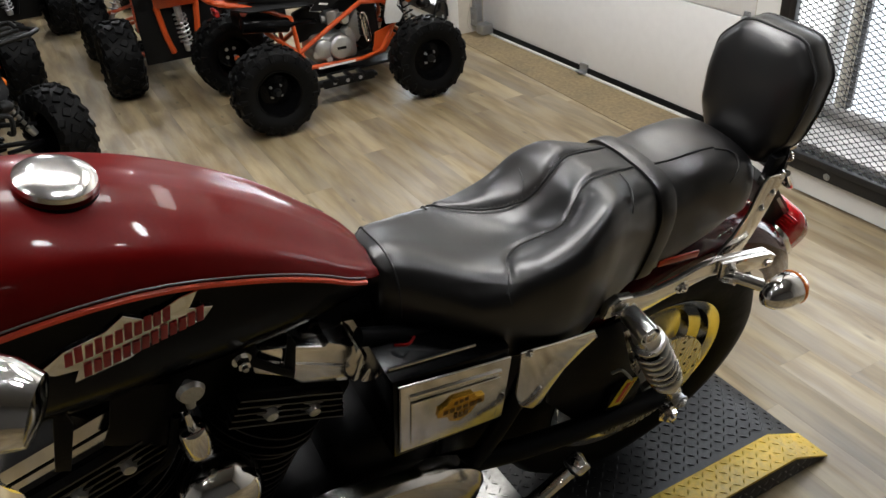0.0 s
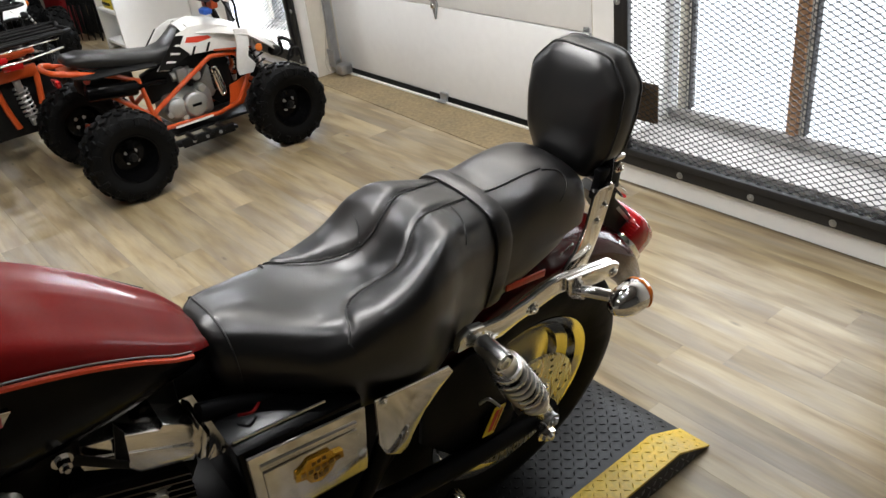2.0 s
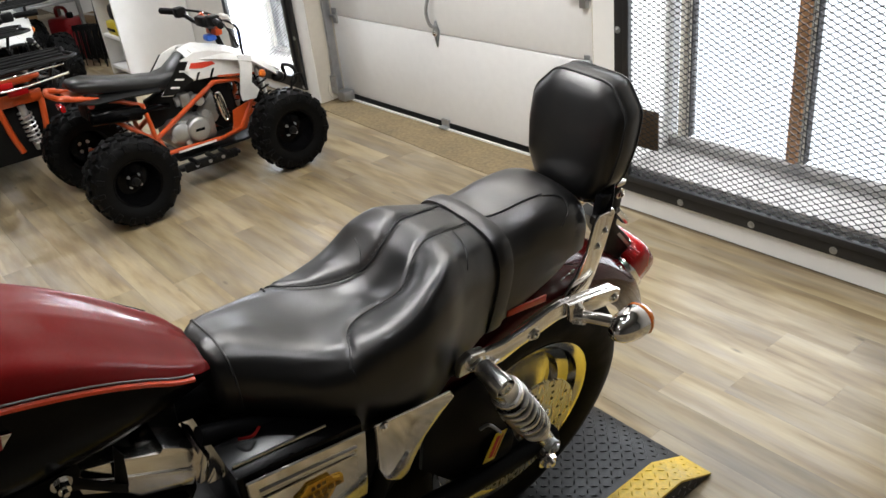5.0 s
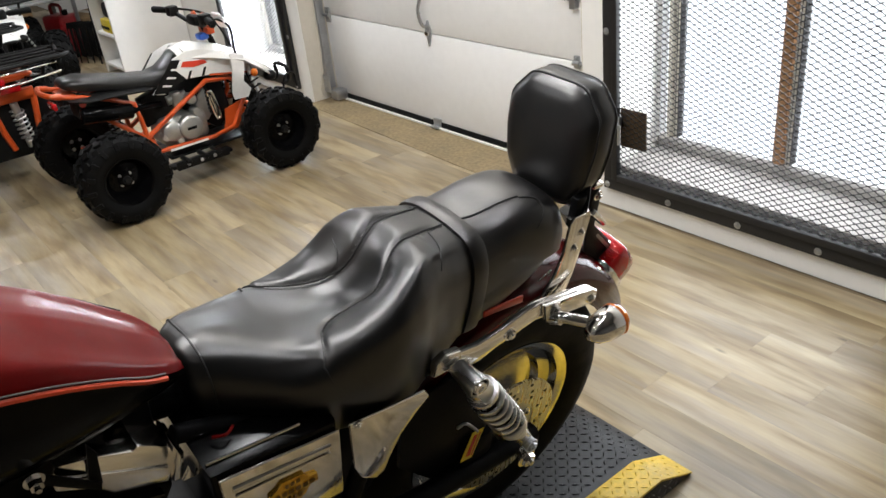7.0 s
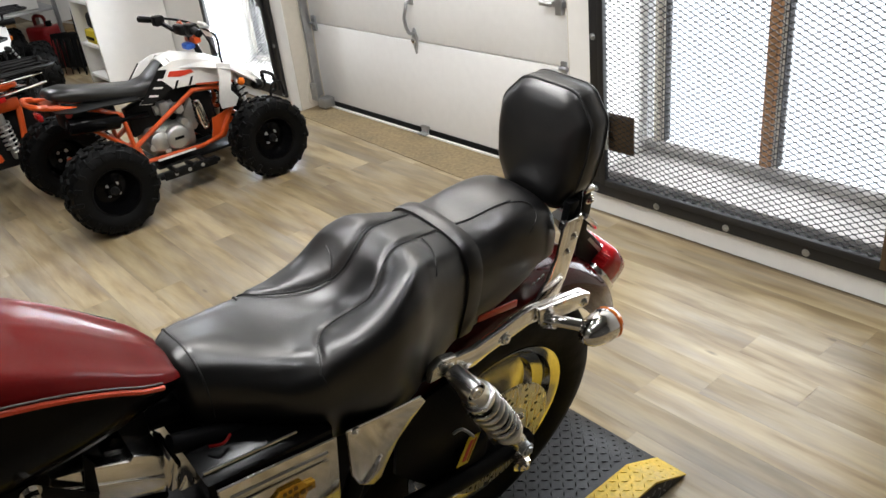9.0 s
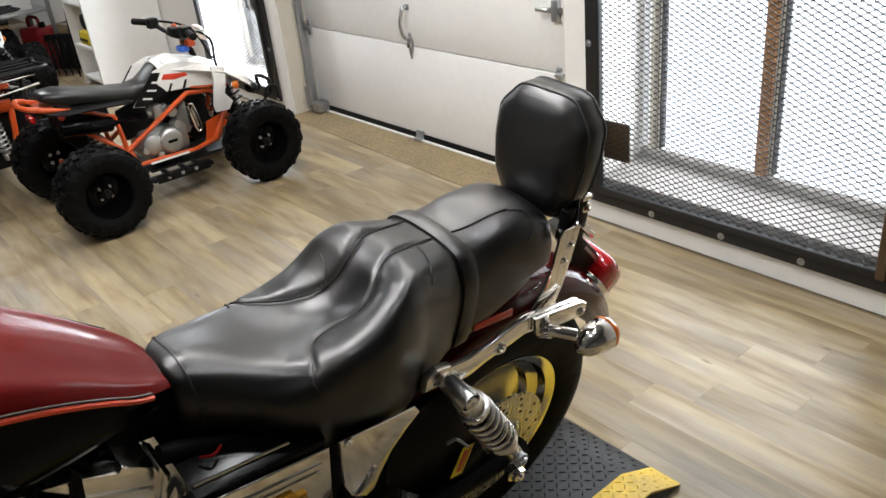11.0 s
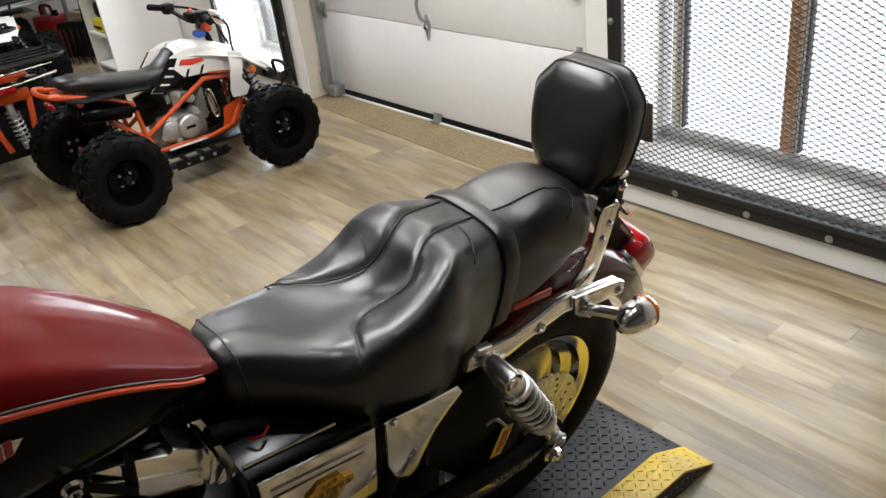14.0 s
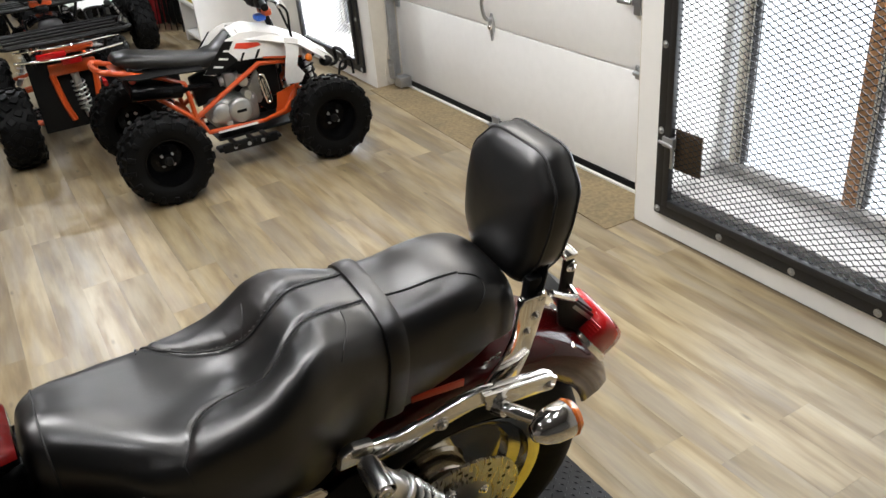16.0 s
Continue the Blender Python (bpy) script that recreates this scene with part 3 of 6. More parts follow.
for lx, ly, lw in LAMPS:
    fx = root("ceiling_light", pose(lx, ly, CEILING), "round recessed ceiling light with a warm glow", "ceiling light", "ceiling lights")
    ring = lathe([(0.075, 0.0), (0.11, 0.0), (0.11, 0.012), (0.08, 0.02)], seg=28, closed=True)
    part("trim_ring", moved(ring, pose(0, 0, 0, 0, 90, 0)), WHITE_PLASTIC, fx)
    part("diffuser", rod((0, 0, -0.008), (0, 0, -0.004), 0.074, 0.074, 28), LAMP_GLOW, fx)

for lx, ly, _, turn in PANELS:
    fx = root("ceiling_panel", pose(lx, ly, CEILING, 0, 0, turn), "long ceiling light panel with a warm white glow", "ceiling light", "ceiling panels")
    part("frame", join(block(-0.17, 0.17, -0.61, -0.58, -0.03, 0.0), block(-0.17, 0.17, 0.58, 0.61, -0.03, 0.0), block(-0.17, -0.145, -0.579, 0.579, -0.03, 0.0), block(0.145, 0.17, -0.579, 0.579, -0.03, 0.0)), WHITE_PLASTIC, fx)
    part("diffuser", block(-0.143, 0.143, -0.577, 0.577, -0.02, -0.012), LAMP_GLOW, fx)

# ---- motorcycle platform ----
stand = root("display_platform", pose(0, 0, 0), "low black tread-plate motorcycle platform with yellow edges on the floor", "platform")
PX0, PX1, PCREASE, PEND, PZ = 0.60, 1.17, -1.165, -1.045, 0.064


def deck_profile(t):
    return [(-3.6, 0.002), (PEND, 0.002), (PEND, 0.006), (PCREASE, PZ + t), (-3.6, PZ + t)]


part("deck", plate(deck_profile(0), PX0 + 0.002, PX1 - 0.002, 0.0015), DIAMOND, stand)
for a, b in ((PX1 - 0.088, PX1), (PX0, PX0 + 0.088)):
    part("yellow_edge", plate([(PEND + 0.001, 0.004), (PEND + 0.001, 0.009), (PCREASE + 0.001, PZ + 0.003), (-3.6, PZ + 0.003), (-3.6, PZ - 0.004), (PCREASE, PZ - 0.004)], a, b, 0.001), YELLOW, stand, "worn yellow painted edge strip")


def lozenges(x0, x1, y0, y1, zfun, up, mat, pitch=0.021):
    """Raised tread marks, each turned at a right angle to its neighbours."""
    verts, faces = [], []
    nx, ny = int((x1 - x0) / pitch), int((y1 - y0) / pitch)
    for i in range(nx):
        for j in range(ny):
            cx, cy = x0 + (i + 0.5) * pitch, y0 + (j + 0.5) * pitch
            a = radians(45 if (i + j) % 2 else -45)
            ux, uy = math.cos(a) * pitch * 0.45, math.sin(a) * pitch * 0.45
            vx, vy = -math.sin(a) * pitch * 0.115, math.cos(a) * pitch * 0.115
            base = len(verts)
            for sx, sy in ((1, 0), (0, 1), (-1, 0), (0, -1)):
                px, py = cx + ux * sx + vx * sy, cy + uy * sx + vy * sy
                verts.append((px, py, zfun(py)))
            verts.append((cx + ux * 0.4, cy + uy * 0.4, zfun(cy) + up)), verts.append((cx - ux * 0.4, cy - uy * 0.4, zfun(cy) + up))
            b = base
            faces += [(b, b + 1, b + 4), (b + 1, b + 5, b + 4), (b + 1, b + 2, b + 5), (b + 2, b + 3, b + 5), (b + 3, b + 4, b + 5), (b + 3, b, b + 4)]
    bm = bmesh.new()
    vs = [bm.verts.new(v) for v in verts]
    for f in faces:
        bm.faces.new([vs[k] for k in f])
    return bm


def deck_z(off):
    return lambda y: off + (PZ if y < PCREASE else 0.006 + (PZ - 0.006) * (PEND - y) / (PEND - PCREASE))


for nm, args, mt in (("tread", (PX0 + 0.09, PX1 - 0.09, -2.4, PEND - 0.004, deck_z(0.0005), 0.0018, None), DIAMOND), ("edge_tread", (PX1 - 0.086, PX1 - 0.002, -2.4, PEND - 0.004, deck_z(0.0032), 0.0015, None), YELLOW)):
    part(nm, lozenges(*args), mt, stand)["kind"] = "stuff"
side = lozenges(0.004, PZ - 0.004, -2.4, PEND - 0.05, lambda y: 0, 0.0022, None)
for v in side.verts:
    v.co = Vector((PX1 - 0.0015 + v.co.z, v.co.y, v.co.x))
side_tread = part("side_tread", side, BRIGHT_PLATE, stand)
side_tread["kind"] = "stuff"
# Paler plate for a lit part of the deck, light put into colour.
part("lit_plate", join(block(0.745, 0.935, -1.90, -1.765, PZ + 0.003, PZ + 0.008, 0.001), lozenges(0.75, 0.93, -1.895, -1.77, lambda y: PZ + 0.0082, 0.002, None, 0.022)), BRIGHT_PLATE, stand, "steel tread plate, paler for a lit part of the deck")

# ---- motorcycle: x to its left side, y towards its tail, z up; it leans on its side stand ----
bike = root("motorcycle", pose(0.885, -1.52, 0.07, 0, 15, 0), "burgundy and black cruiser motorcycle leaning on a tread-plate platform", "motorcycle")
AXLE = (0.0, -0.015, 0.325)

# rear wheel
wheel = part("rear_wheel", lathe([(0.0, -0.06), (0.035, -0.06), (0.06, -0.035), (0.18, -0.02), (0.19, -0.045), (0.205, -0.05), (0.213, -0.052), (0.213, -0.046), (0.2, -0.04), (0.2, 0.04), (0.213, 0.046), (0.213, 0.052), (0.205, 0.05), (0.192, 0.044), (0.186, 0.026), (0.176, 0.020), (0.164, 0.016), (0.158, -0.004), (0.120, -0.012), (0.076, -0.012), (0.070, -0.006), (0.068, 0.024), (0.064, 0.030), (0.045, 0.034), (0.03, 0.055), (0.0, 0.055)], AXLE, 72), POLISHED, bike, "polished solid aluminium disc wheel")
tyre_prof = [(0.207, -0.044), (0.225, -0.058), (0.262, -0.066), (0.292, -0.060), (0.312, -0.042), (0.322, -0.018), (0.325, 0.0), (0.322, 0.018), (0.312, 0.042), (0.292, 0.060), (0.262, 0.066), (0.225, 0.058), (0.207, 0.044)]
part("tyre", lathe(tyre_prof, AXLE, 72), RUBBER, wheel, "black road tyre")

def rotor(cx, r_out, r_in):
    bm = bmesh.new()
    seg, rings = 72, [r_in, r_in + 0.012, (r_in + r_out) / 2, r_out - 0.006, r_out]
    layers = []
    for x in (cx - 0.0028, cx + 0.0028):
        layers.append([[bm.verts.new((AXLE[0] + x, AXLE[1] + r * math.cos(2 * math.pi * j / seg), AXLE[2] + r * math.sin(2 * math.pi * j / seg))) for j in range(seg)] for r in rings])
    for lay in layers:
        for a, b in zip(lay, lay[1:]):
            for j in range(seg):
                bm.faces.new((a[j], a[(j + 1) % seg], b[(j + 1) % seg], b[j]))
    for k in (0, -1):
        for j in range(seg):
            bm.faces.new((layers[0][k][j], layers[0][k][(j + 1) % seg], layers[1][k][(j + 1) % seg], layers[1][k][j]))
    return bm


disc = part("brake_disc", rotor(0.078, 0.142, 0.082), STEEL, wheel, "drilled steel brake disc")
holes = []
for k in range(12):
    for rr, da in ((0.098, 0.0), (0.112, 0.13), (0.128, 0.26)):
        a = 2 * math.pi * (k + 0.5) / 12 + da
        c = Vector((AXLE[0] + 0.0806, AXLE[1] + rr * math.cos(a), AXLE[2] + rr * math.sin(a)))
        holes.append(rod(c, c + Vector((0.0009, 0, 0)), 0.0042, 0.0042, 10))
part("drill_hole", join(*holes), PLASTIC_BLACK, disc)["kind"] = "stuff"
part("disc_carrier", lathe([(0.03, 0.05), (0.05, 0.055), (0.055, 0.07), (0.085, 0.074), (0.085, 0.079), (0.05, 0.082), (0.03, 0.08)], AXLE, 40, True), ALLOY, wheel)
for k in range(5):
    a = 2 * math.pi * k / 5 + 0.5
    part("disc_bolt", bolt((0.08, AXLE[1] + 0.068 * math.cos(a), AXLE[2] + 0.068 * math.sin(a)), (1, 0, 0), 0.0085), CHROME, wheel)
part("axle_nut", join(rod((0.08, AXLE[1], AXLE[2]), (0.15, AXLE[1], AXLE[2]), 0.012), bolt((0.15, AXLE[1], AXLE[2]), (1, 0, 0), 0.017, 0.012)), CHROME, wheel)
for s in (-1, 1):
    part("swingarm", tube([(0.11 * s, 0.04, 0.325), (0.115 * s, -0.12, 0.345), (0.115 * s, -0.35, 0.39), (0.10 * s, -0.52, 0.43)], 0.021, 10), DARK_METAL, bike)
part("brake_caliper", block(0.06, 0.115, -0.16, -0.08, 0.36, 0.43, 0.012), DARK_METAL, bike)

# rear fender
def fender_rings():
    rings = []
    for k in range(33):
        a = radians(27 + (150 - 27) * k / 32)
        R = 0.372 + 0.012 * min(1, k / 10) + 0.012 * math.sin((k / 32) * math.pi)
        w = 0.082 - (0.012 * max(0, 1 - k / 6))
        prof = [(-w, -0.07), (-w * 1.01, -0.035), (-w * 0.93, -0.012), (-w * 0.7, 0.0), (-w * 0.35, 0.006), (0, 0.008), (w * 0.35, 0.006), (w * 0.7, 0.0), (w * 0.93, -0.012), (w * 1.01, -0.035), (w, -0.07)]
        prof = prof + [(x * 0.95, d - 0.005) for x, d in prof[::-1]]
        rings.append([(x, 0.0 + (R + d) * math.cos(a), 0.33 + (R + d) * math.sin(a)) for x, d in prof])
    return rings


fender = part("rear_fender", loft(fender_rings()), RED_DARK, bike, "glossy burgundy rear fender", 50)
part("reflector", plate([(-0.126, 0.733), (-0.126, 0.746), (-0.034, 0.733), (-0.034, 0.718)], 0.084, 0.089, 0.002), STRIPE, fender, "orange-red side reflector strip")
part("script_mark", join(*[block(0.0855, 0.0875, y, y + 0.008, 0.745 + 0.004 * (i % 2), 0.752 + 0.004 * (i % 3), 0.001, 1) for i, y in enumerate((0.0, 0.011, 0.022))]), CHROME, fender)

# tail light, plate bracket
TL_O, TL_U, TL_N = Vector((0, 0.284, 0.594)), Vector((0, 0.6, -0.8)), Vector((0, 0.8, 0.6))


def tail_ring(t, s, wide=0.060, tall=0.050):
    ring = []
    for k in range(24):
        a = 2 * math.pi * k / 24
        cx, cz = math.copysign(abs(math.cos(a)) ** 0.45, math.cos(a)), math.copysign(abs(math.sin(a)) ** 0.45, math.sin(a))
        ring.append(TL_O + TL_N * t + Vector((wide * s * cx, 0, 0)) + TL_U * (tall * s * cz))
    return ring


tail = part("tail_light", loft([tail_ring(t, s) for t, s in ((-0.03, 1.06), (-0.006, 1.06), (0.0, 1.03))]), CHROME, bike, "chrome tail light base")
part("lens", loft([tail_ring(t, s) for t, s in ((0.001, 1.0), (0.028, 1.0), (0.044, 0.95), (0.053, 0.84), (0.057, 0.6))]), RED_LENS, tail, "ribbed red lens", 60)
part("lens_rib", join(*[tube([TL_O + TL_N * t - TL_U * 0.0505 + Vector((x, 0, 0)) for x in (-0.055, 0.055)], 0.0012, 6, 1) for t in (0.006, 0.012, 0.018, 0.024, 0.030)]), RED_LENS, tail)["kind"] = "stuff"
part("chrome_trim", tube([(0.062, 0.205, 0.655), (0.064, 0.262, 0.572), (0.062, 0.282, 0.560)], 0.006, 8), CHROME, tail)
bracket = part("plate_bracket", plate([(0.186, 0.836), (0.204, 0.832), (0.214, 0.806), (0.216, 0.735), (0.300, 0.640), (0.306, 0.580), (0.286, 0.574), (0.204, 0.668), (0.192, 0.735)], 0.018, 0.026, 0.003), PLASTIC_BLACK, bike, "black licence plate bracket")
part("bracket_flange", plate([(0.188, 0.738), (0.212, 0.742), (0.298, 0.650), (0.304, 0.588), (0.29, 0.585)], -0.05, 0.017, 0.003), PLASTIC_BLACK, bracket)
part("bracket_slot", plate([(0.226, 0.704), (0.232, 0.708), (0.288, 0.645), (0.283, 0.640)], 0.0262, 0.0268, 0.0002), GALV, bracket, "slot through the bracket")
part("bracket_clip", join(block(-0.004, 0.030, 0.184, 0.208, 0.832, 0.842, 0.002), bolt((0.026, 0.202, 0.812), (1, 0, 0), 0.008), tube([(0.027, 0.205, 0.765), (0.06, 0.19, 0.775), (0.095, 0.10, 0.86)], 0.006, 8)), CHROME, bracket)

# fender rails, struts and backrest
RAIL = [(-0.232, 0.700), (-0.228, 0.724), (-0.205, 0.730), (-0.165, 0.722), (-0.135, 0.726), (-0.109, 0.728), (-0.06, 0.738), (-0.03, 0.7395), (0.095, 0.712), (0.112, 0.700), (0.112, 0.678), (0.095, 0.672), (-0.035, 0.702), (-0.09, 0.694), (-0.125, 0.690), (-0.16, 0.680), (-0.2, 0.684)]
STRUT = [(-0.018, 0.694), (0.060, 0.700), (0.072, 0.738), (0.082, 0.80), (0.088, 0.862), (0.080, 0.872), (0.048, 0.874), (0.040, 0.862), (0.036, 0.80), (0.022, 0.755), (-0.002, 0.718)]
for s in (1, -1):
    rail = part("fender_rail", plate(RAIL, 0.112 * s, 0.124 * s, 0.003), CHROME, bike, "chrome fender support rail")
    part("rail_cap", plate([(-0.03, 0.7415), (0.098, 0.714), (0.113, 0.702), (0.113, 0.680), (0.097, 0.676), (-0.02, 0.700)], 0.124 * s, 0.136 * s, 0.005), CHROME, rail)
    part("rail_bolt", bolt((0.124 * s, -0.095, 0.706), (s, 0, 0), 0.010, 0.006), CHROME, rail)
    part("rail_bolt", bolt((0.136 * s, 0.097, 0.692), (s, 0, 0), 0.008, 0.004), CHROME, rail)
    strut = part("backrest_strut", plate(STRUT if s > 0 else [(y, min(z, 0.79)) for y, z in STRUT if z < 0.83], 0.096 * s, 0.102 * s, 0.0015), CHROME, bike, "flat chrome backrest strut")
    for y, z in ((0.071, 0.834), (0.060, 0.805)) if s > 0 else ():
        part("strut_bolt", bolt((0.102 * s, y, z), (s, 0, 0), 0.006, 0.004), CHROME, strut)
    if s > 0:
        part("strut_clamp", join(block(0.080 * s, 0.095 * s, 0.05, 0.078, 0.845, 0.862, 0.003), rod((0.05 * s, 0.078, 0.868), (0.102 * s, 0.078, 0.868), 0.007)), CHROME, strut)
        part("upright", join(tube([(0.09 * s, 0.066, 0.84), (0.088 * s, 0.082, 0.88), (0.06 * s, 0.106, 0.94), (0.05 * s, 0.115, 1.0)], 0.008), block(0.076 * s, 0.092 * s, 0.058, 0.082, 0.842, 0.9, 0.003)), DARK_METAL, strut, "black backrest upright")
    # turn signals
    sig = part("turn_signal", moved(lathe([(0.0, 0.0), (0.014, 0.006), (0.026, 0.022), (0.033, 0.044), (0.035, 0.066), (0.034, 0.078), (0.0, 0.078)], seg=28), Matrix.Translation((0.206 * s, 0.006, 0.707)) @ pose(0, 0, 0, 4, 0, 90) @ Matrix.Scale(0.85, 4)), CHROME, bike, "chrome bullet turn signal")
    part("lens", moved(lathe([(0.0345, 0.079), (0.0355, 0.084), (0.030, 0.094), (0.016, 0.099), (0.0, 0.1)], seg=28), Matrix.Translation((0.206 * s, 0.006, 0.707)) @ pose(0, 0, 0, 4, 0, 90) @ Matrix.Scale(0.85, 4)), AMBER, sig, "amber lens")
    part("stem", tube([(0.125 * s, -0.005, 0.697), (0.150 * s, 0.005, 0.708), (0.182 * s, 0.030, 0.708)], 0.011, 10), CHROME, sig)
    part("stem_collar", rod((0.13 * s, -0.003, 0.7), (0.147 * s, 0.004, 0.707), 0.015), CHROME, sig)


def pad_outline(k):
    """Six-sided pad with rounded corners, k times its size."""
    half = [(0.056, 0.101), (0.098, 0.056), (0.099, 0.0), (0.090, -0.055), (0.058, -0.104)]
    corners = [Vector((x, z)) for x, z in half] + [Vector((-x, z)) for x, z in half[::-1]]
    out, n = [], len(corners)
    for i, c in enumerate(corners):
        a, b = corners[i - 1], corners[(i + 1) % n]
        p, q = c + (a - c) * 0.23, c + (b - c) * 0.23
        for j in range(6):
            t = j / 5
            v = p * (1 - t) ** 2 + c * 2 * t * (1 - t) + q * t * t
            out.append((v.x * k, v.y * k))
    return out


PAD_TURN = radians(8)


def pad_point(x, z, d):
    x, z = x * math.cos(PAD_TURN) - z * math.sin(PAD_TURN), x * math.sin(PAD_TURN) + z * math.cos(PAD_TURN)
    return (x - 0.010, 0.068 + z * 0.17 + d, z + 0.962)


pad_rings = [[pad_point(x, z, d) for x, z in pad_outline(k)] for k, d in ((0.12, -0.0130), (0.3, -0.0122), (0.5, -0.0102), (0.7, -0.0068), (0.85, -0.0015), (0.94, 0.0050), (0.985, 0.0125), (0.992, 0.0145), (1.0, 0.0165), (1.012, 0.030), (1.0, 0.050), (0.95, 0.060), (0.85, 0.066))]
backrest = part("backrest_pad", loft(pad_rings), LEATHER, bike, "padded black leather backrest", 70)
part("piping", tube([pad_point(x, z, 0.0135) for x, z in pad_outline(0.992)], 0.0024, 8, 1, True, smooth=False), THREAD, backrest, "raised black piping")
part("piping", tube([pad_point(x, z, 0.052) for x, z in pad_outline(0.99)], 0.0026, 8, 1, True, smooth=False), THREAD, backrest)
part("backing", loft([[pad_point(x, z, d) for x, z in pad_outline(0.84)] for d in (0.066, 0.070)]), PLASTIC_BLACK, backrest)
part("crossbar", tube([(-0.06, 0.10, 0.868), (0, 0.10, 0.868), (0.095, 0.082, 0.866)], 0.007), CHROME, backrest)

# seat: rows of y, half width, middle height, lobe height, shoulder height, lower edge
SEAT = [(-0.614, 0.030, 0.846, 0.842, 0.832, 0.785), (-0.607, 0.052, 0.868, 0.862, 0.840, 0.762), (-0.594, 0.065, 0.878, 0.872, 0.846, 0.748), (-0.575, 0.076, 0.880, 0.873, 0.848, 0.738), (-0.53, 0.098, 0.866, 0.860, 0.840, 0.722), (-0.495, 0.119, 0.851, 0.849, 0.834, 0.714),
        (-0.455, 0.136, 0.838, 0.840, 0.829, 0.706), (-0.40, 0.149, 0.829, 0.840, 0.827, 0.698), (-0.36, 0.155, 0.828, 0.850, 0.830, 0.694), (-0.335, 0.155, 0.836, 0.861, 0.834, 0.690), (-0.31, 0.151, 0.857, 0.877, 0.841, 0.687),
        (-0.285, 0.144, 0.886, 0.895, 0.850, 0.686), (-0.25, 0.128, 0.903, 0.904, 0.858, 0.688), (-0.21, 0.114, 0.902, 0.896, 0.857, 0.695), (-0.17, 0.103, 0.897, 0.890, 0.851, 0.710),
        (-0.11, 0.099, 0.898, 0.891, 0.849, 0.725), (-0.06, 0.097, 0.908, 0.900, 0.850, 0.745), (-0.01, 0.095, 0.910, 0.902, 0.850, 0.77), (0.025, 0.089, 0.900, 0.892, 0.846, 0.80),
        (0.052, 0.078, 0.876, 0.868, 0.838, 0.815), (0.068, 0.058, 0.842, 0.838, 0.828, 0.818)]
SEAT_MID = [(-0.65, -0.014), (-0.55, -0.014), (-0.45, -0.007), (-0.36, -0.008), (-0.25, -0.014), (-0.1, -0.006), (0.0, 0.0), (0.1, 0.0)]
SEAT_TILT = [(-0.70, 0.10), (-0.60, 0.13), (-0.5, 0.20), (-0.4, 0.27), (-0.33, 0.29), (-0.28, 0.21), (-0.2, 0.11), (-0.1, 0.09), (0.1, 0.06)]


def seat_section(y, grow=0.0, n=5):
    w, hc, hl, hs, hb = lerp_table(SEAT, y)
    w += grow
    hc, hl, hs = hc + grow, hl + grow, hs + grow
    ctrl = [(0, hc), (0.30 * w, hc * 0.55 + hl * 0.45), (0.60 * w, hl), (0.80 * w, hl * 0.93 + hs * 0.07), (0.915 * w, hl * 0.52 + hs * 0.48), (0.985 * w, hs - 0.014), (1.0 * w, hs - 0.045), (0.975 * w, (hs + hb) / 2 - 0.015), (0.91 * w, hb + 0.008), (0.84 * w, hb)]
    k = min(max((y + 0.25) / 0.09, 0), 1)
    dome = [hc, hc - 0.001, hc - 0.006, hc - 0.017, hc - 0.036, hs - 0.012]
    ctrl = [(a, b + (dome[i] - b) * k if i < 6 else b) for i, (a, b) in enumerate(ctrl)]
    # the near flank rolls over more softly than the far one
    nose = min(max((-0.40 - y) / 0.09, 0), 1)
    pad = min(max((-0.22 - y) / 0.06, 0), 1) * (1 - nose)
    drop = [nose * u - pad * v for u, v in ((0, 0), (0, 0), (0.006, 0.003), (0.021, 0.003), (0.027, -0.003), (0.021, -0.005), (0.011, -0.004))] + [0, 0, 0]
    soft = [(a, b - q) for (a, b), q in zip(ctrl, drop)]
    ctrl = [(-a, b) for a, b in ctrl[:0:-1]] + soft
    tilt = lerp_table(SEAT_TILT, y)[0]
    mid = lerp_table(SEAT_MID, y)[0]
    return [(p.x + mid, y, p.y + tilt * (1.0 if p.x > 0 else 1.05) * p.x * min(max((p.y - hb) / (hs - hb), 0), 1)) for p in smooth_line([(a, b, 0) for a, b in ctrl], n)]


SEAM_NEAR = [(-0.462, 0.124), (-0.447, 0.108), (-0.436, 0.088), (-0.428, 0.070), (-0.417, 0.056), (-0.402, 0.044), (-0.381, 0.037), (-0.360, 0.038), (-0.345, 0.044), (-0.336, 0.050), (-0.325, 0.053), (-0.31, 0.046), (-0.295, 0.036), (-0.274, 0.022), (-0.254, 0.014), (-0.217, 0.010), (-0.162, 0.012), (-0.11, 0.022), (-0.03, 0.036)]
SEAM_FAR = [(-0.462, -0.150), (-0.445, -0.140), (-0.432, -0.128), (-0.425, -0.115), (-0.41, -0.099), (-0.385, -0.078), (-0.352, -0.060), (-0.326, -0.047), (-0.30, -0.041), (-0.281, -0.044), (-0.258, -0.053), (-0.232, -0.060), (-0.19, -0.058), (-0.11, -0.052), (-0.03, -0.045)]


def seam_x(s, y):
    return lerp_table(SEAM_NEAR if s > 0 else SEAM_FAR, y)[0]


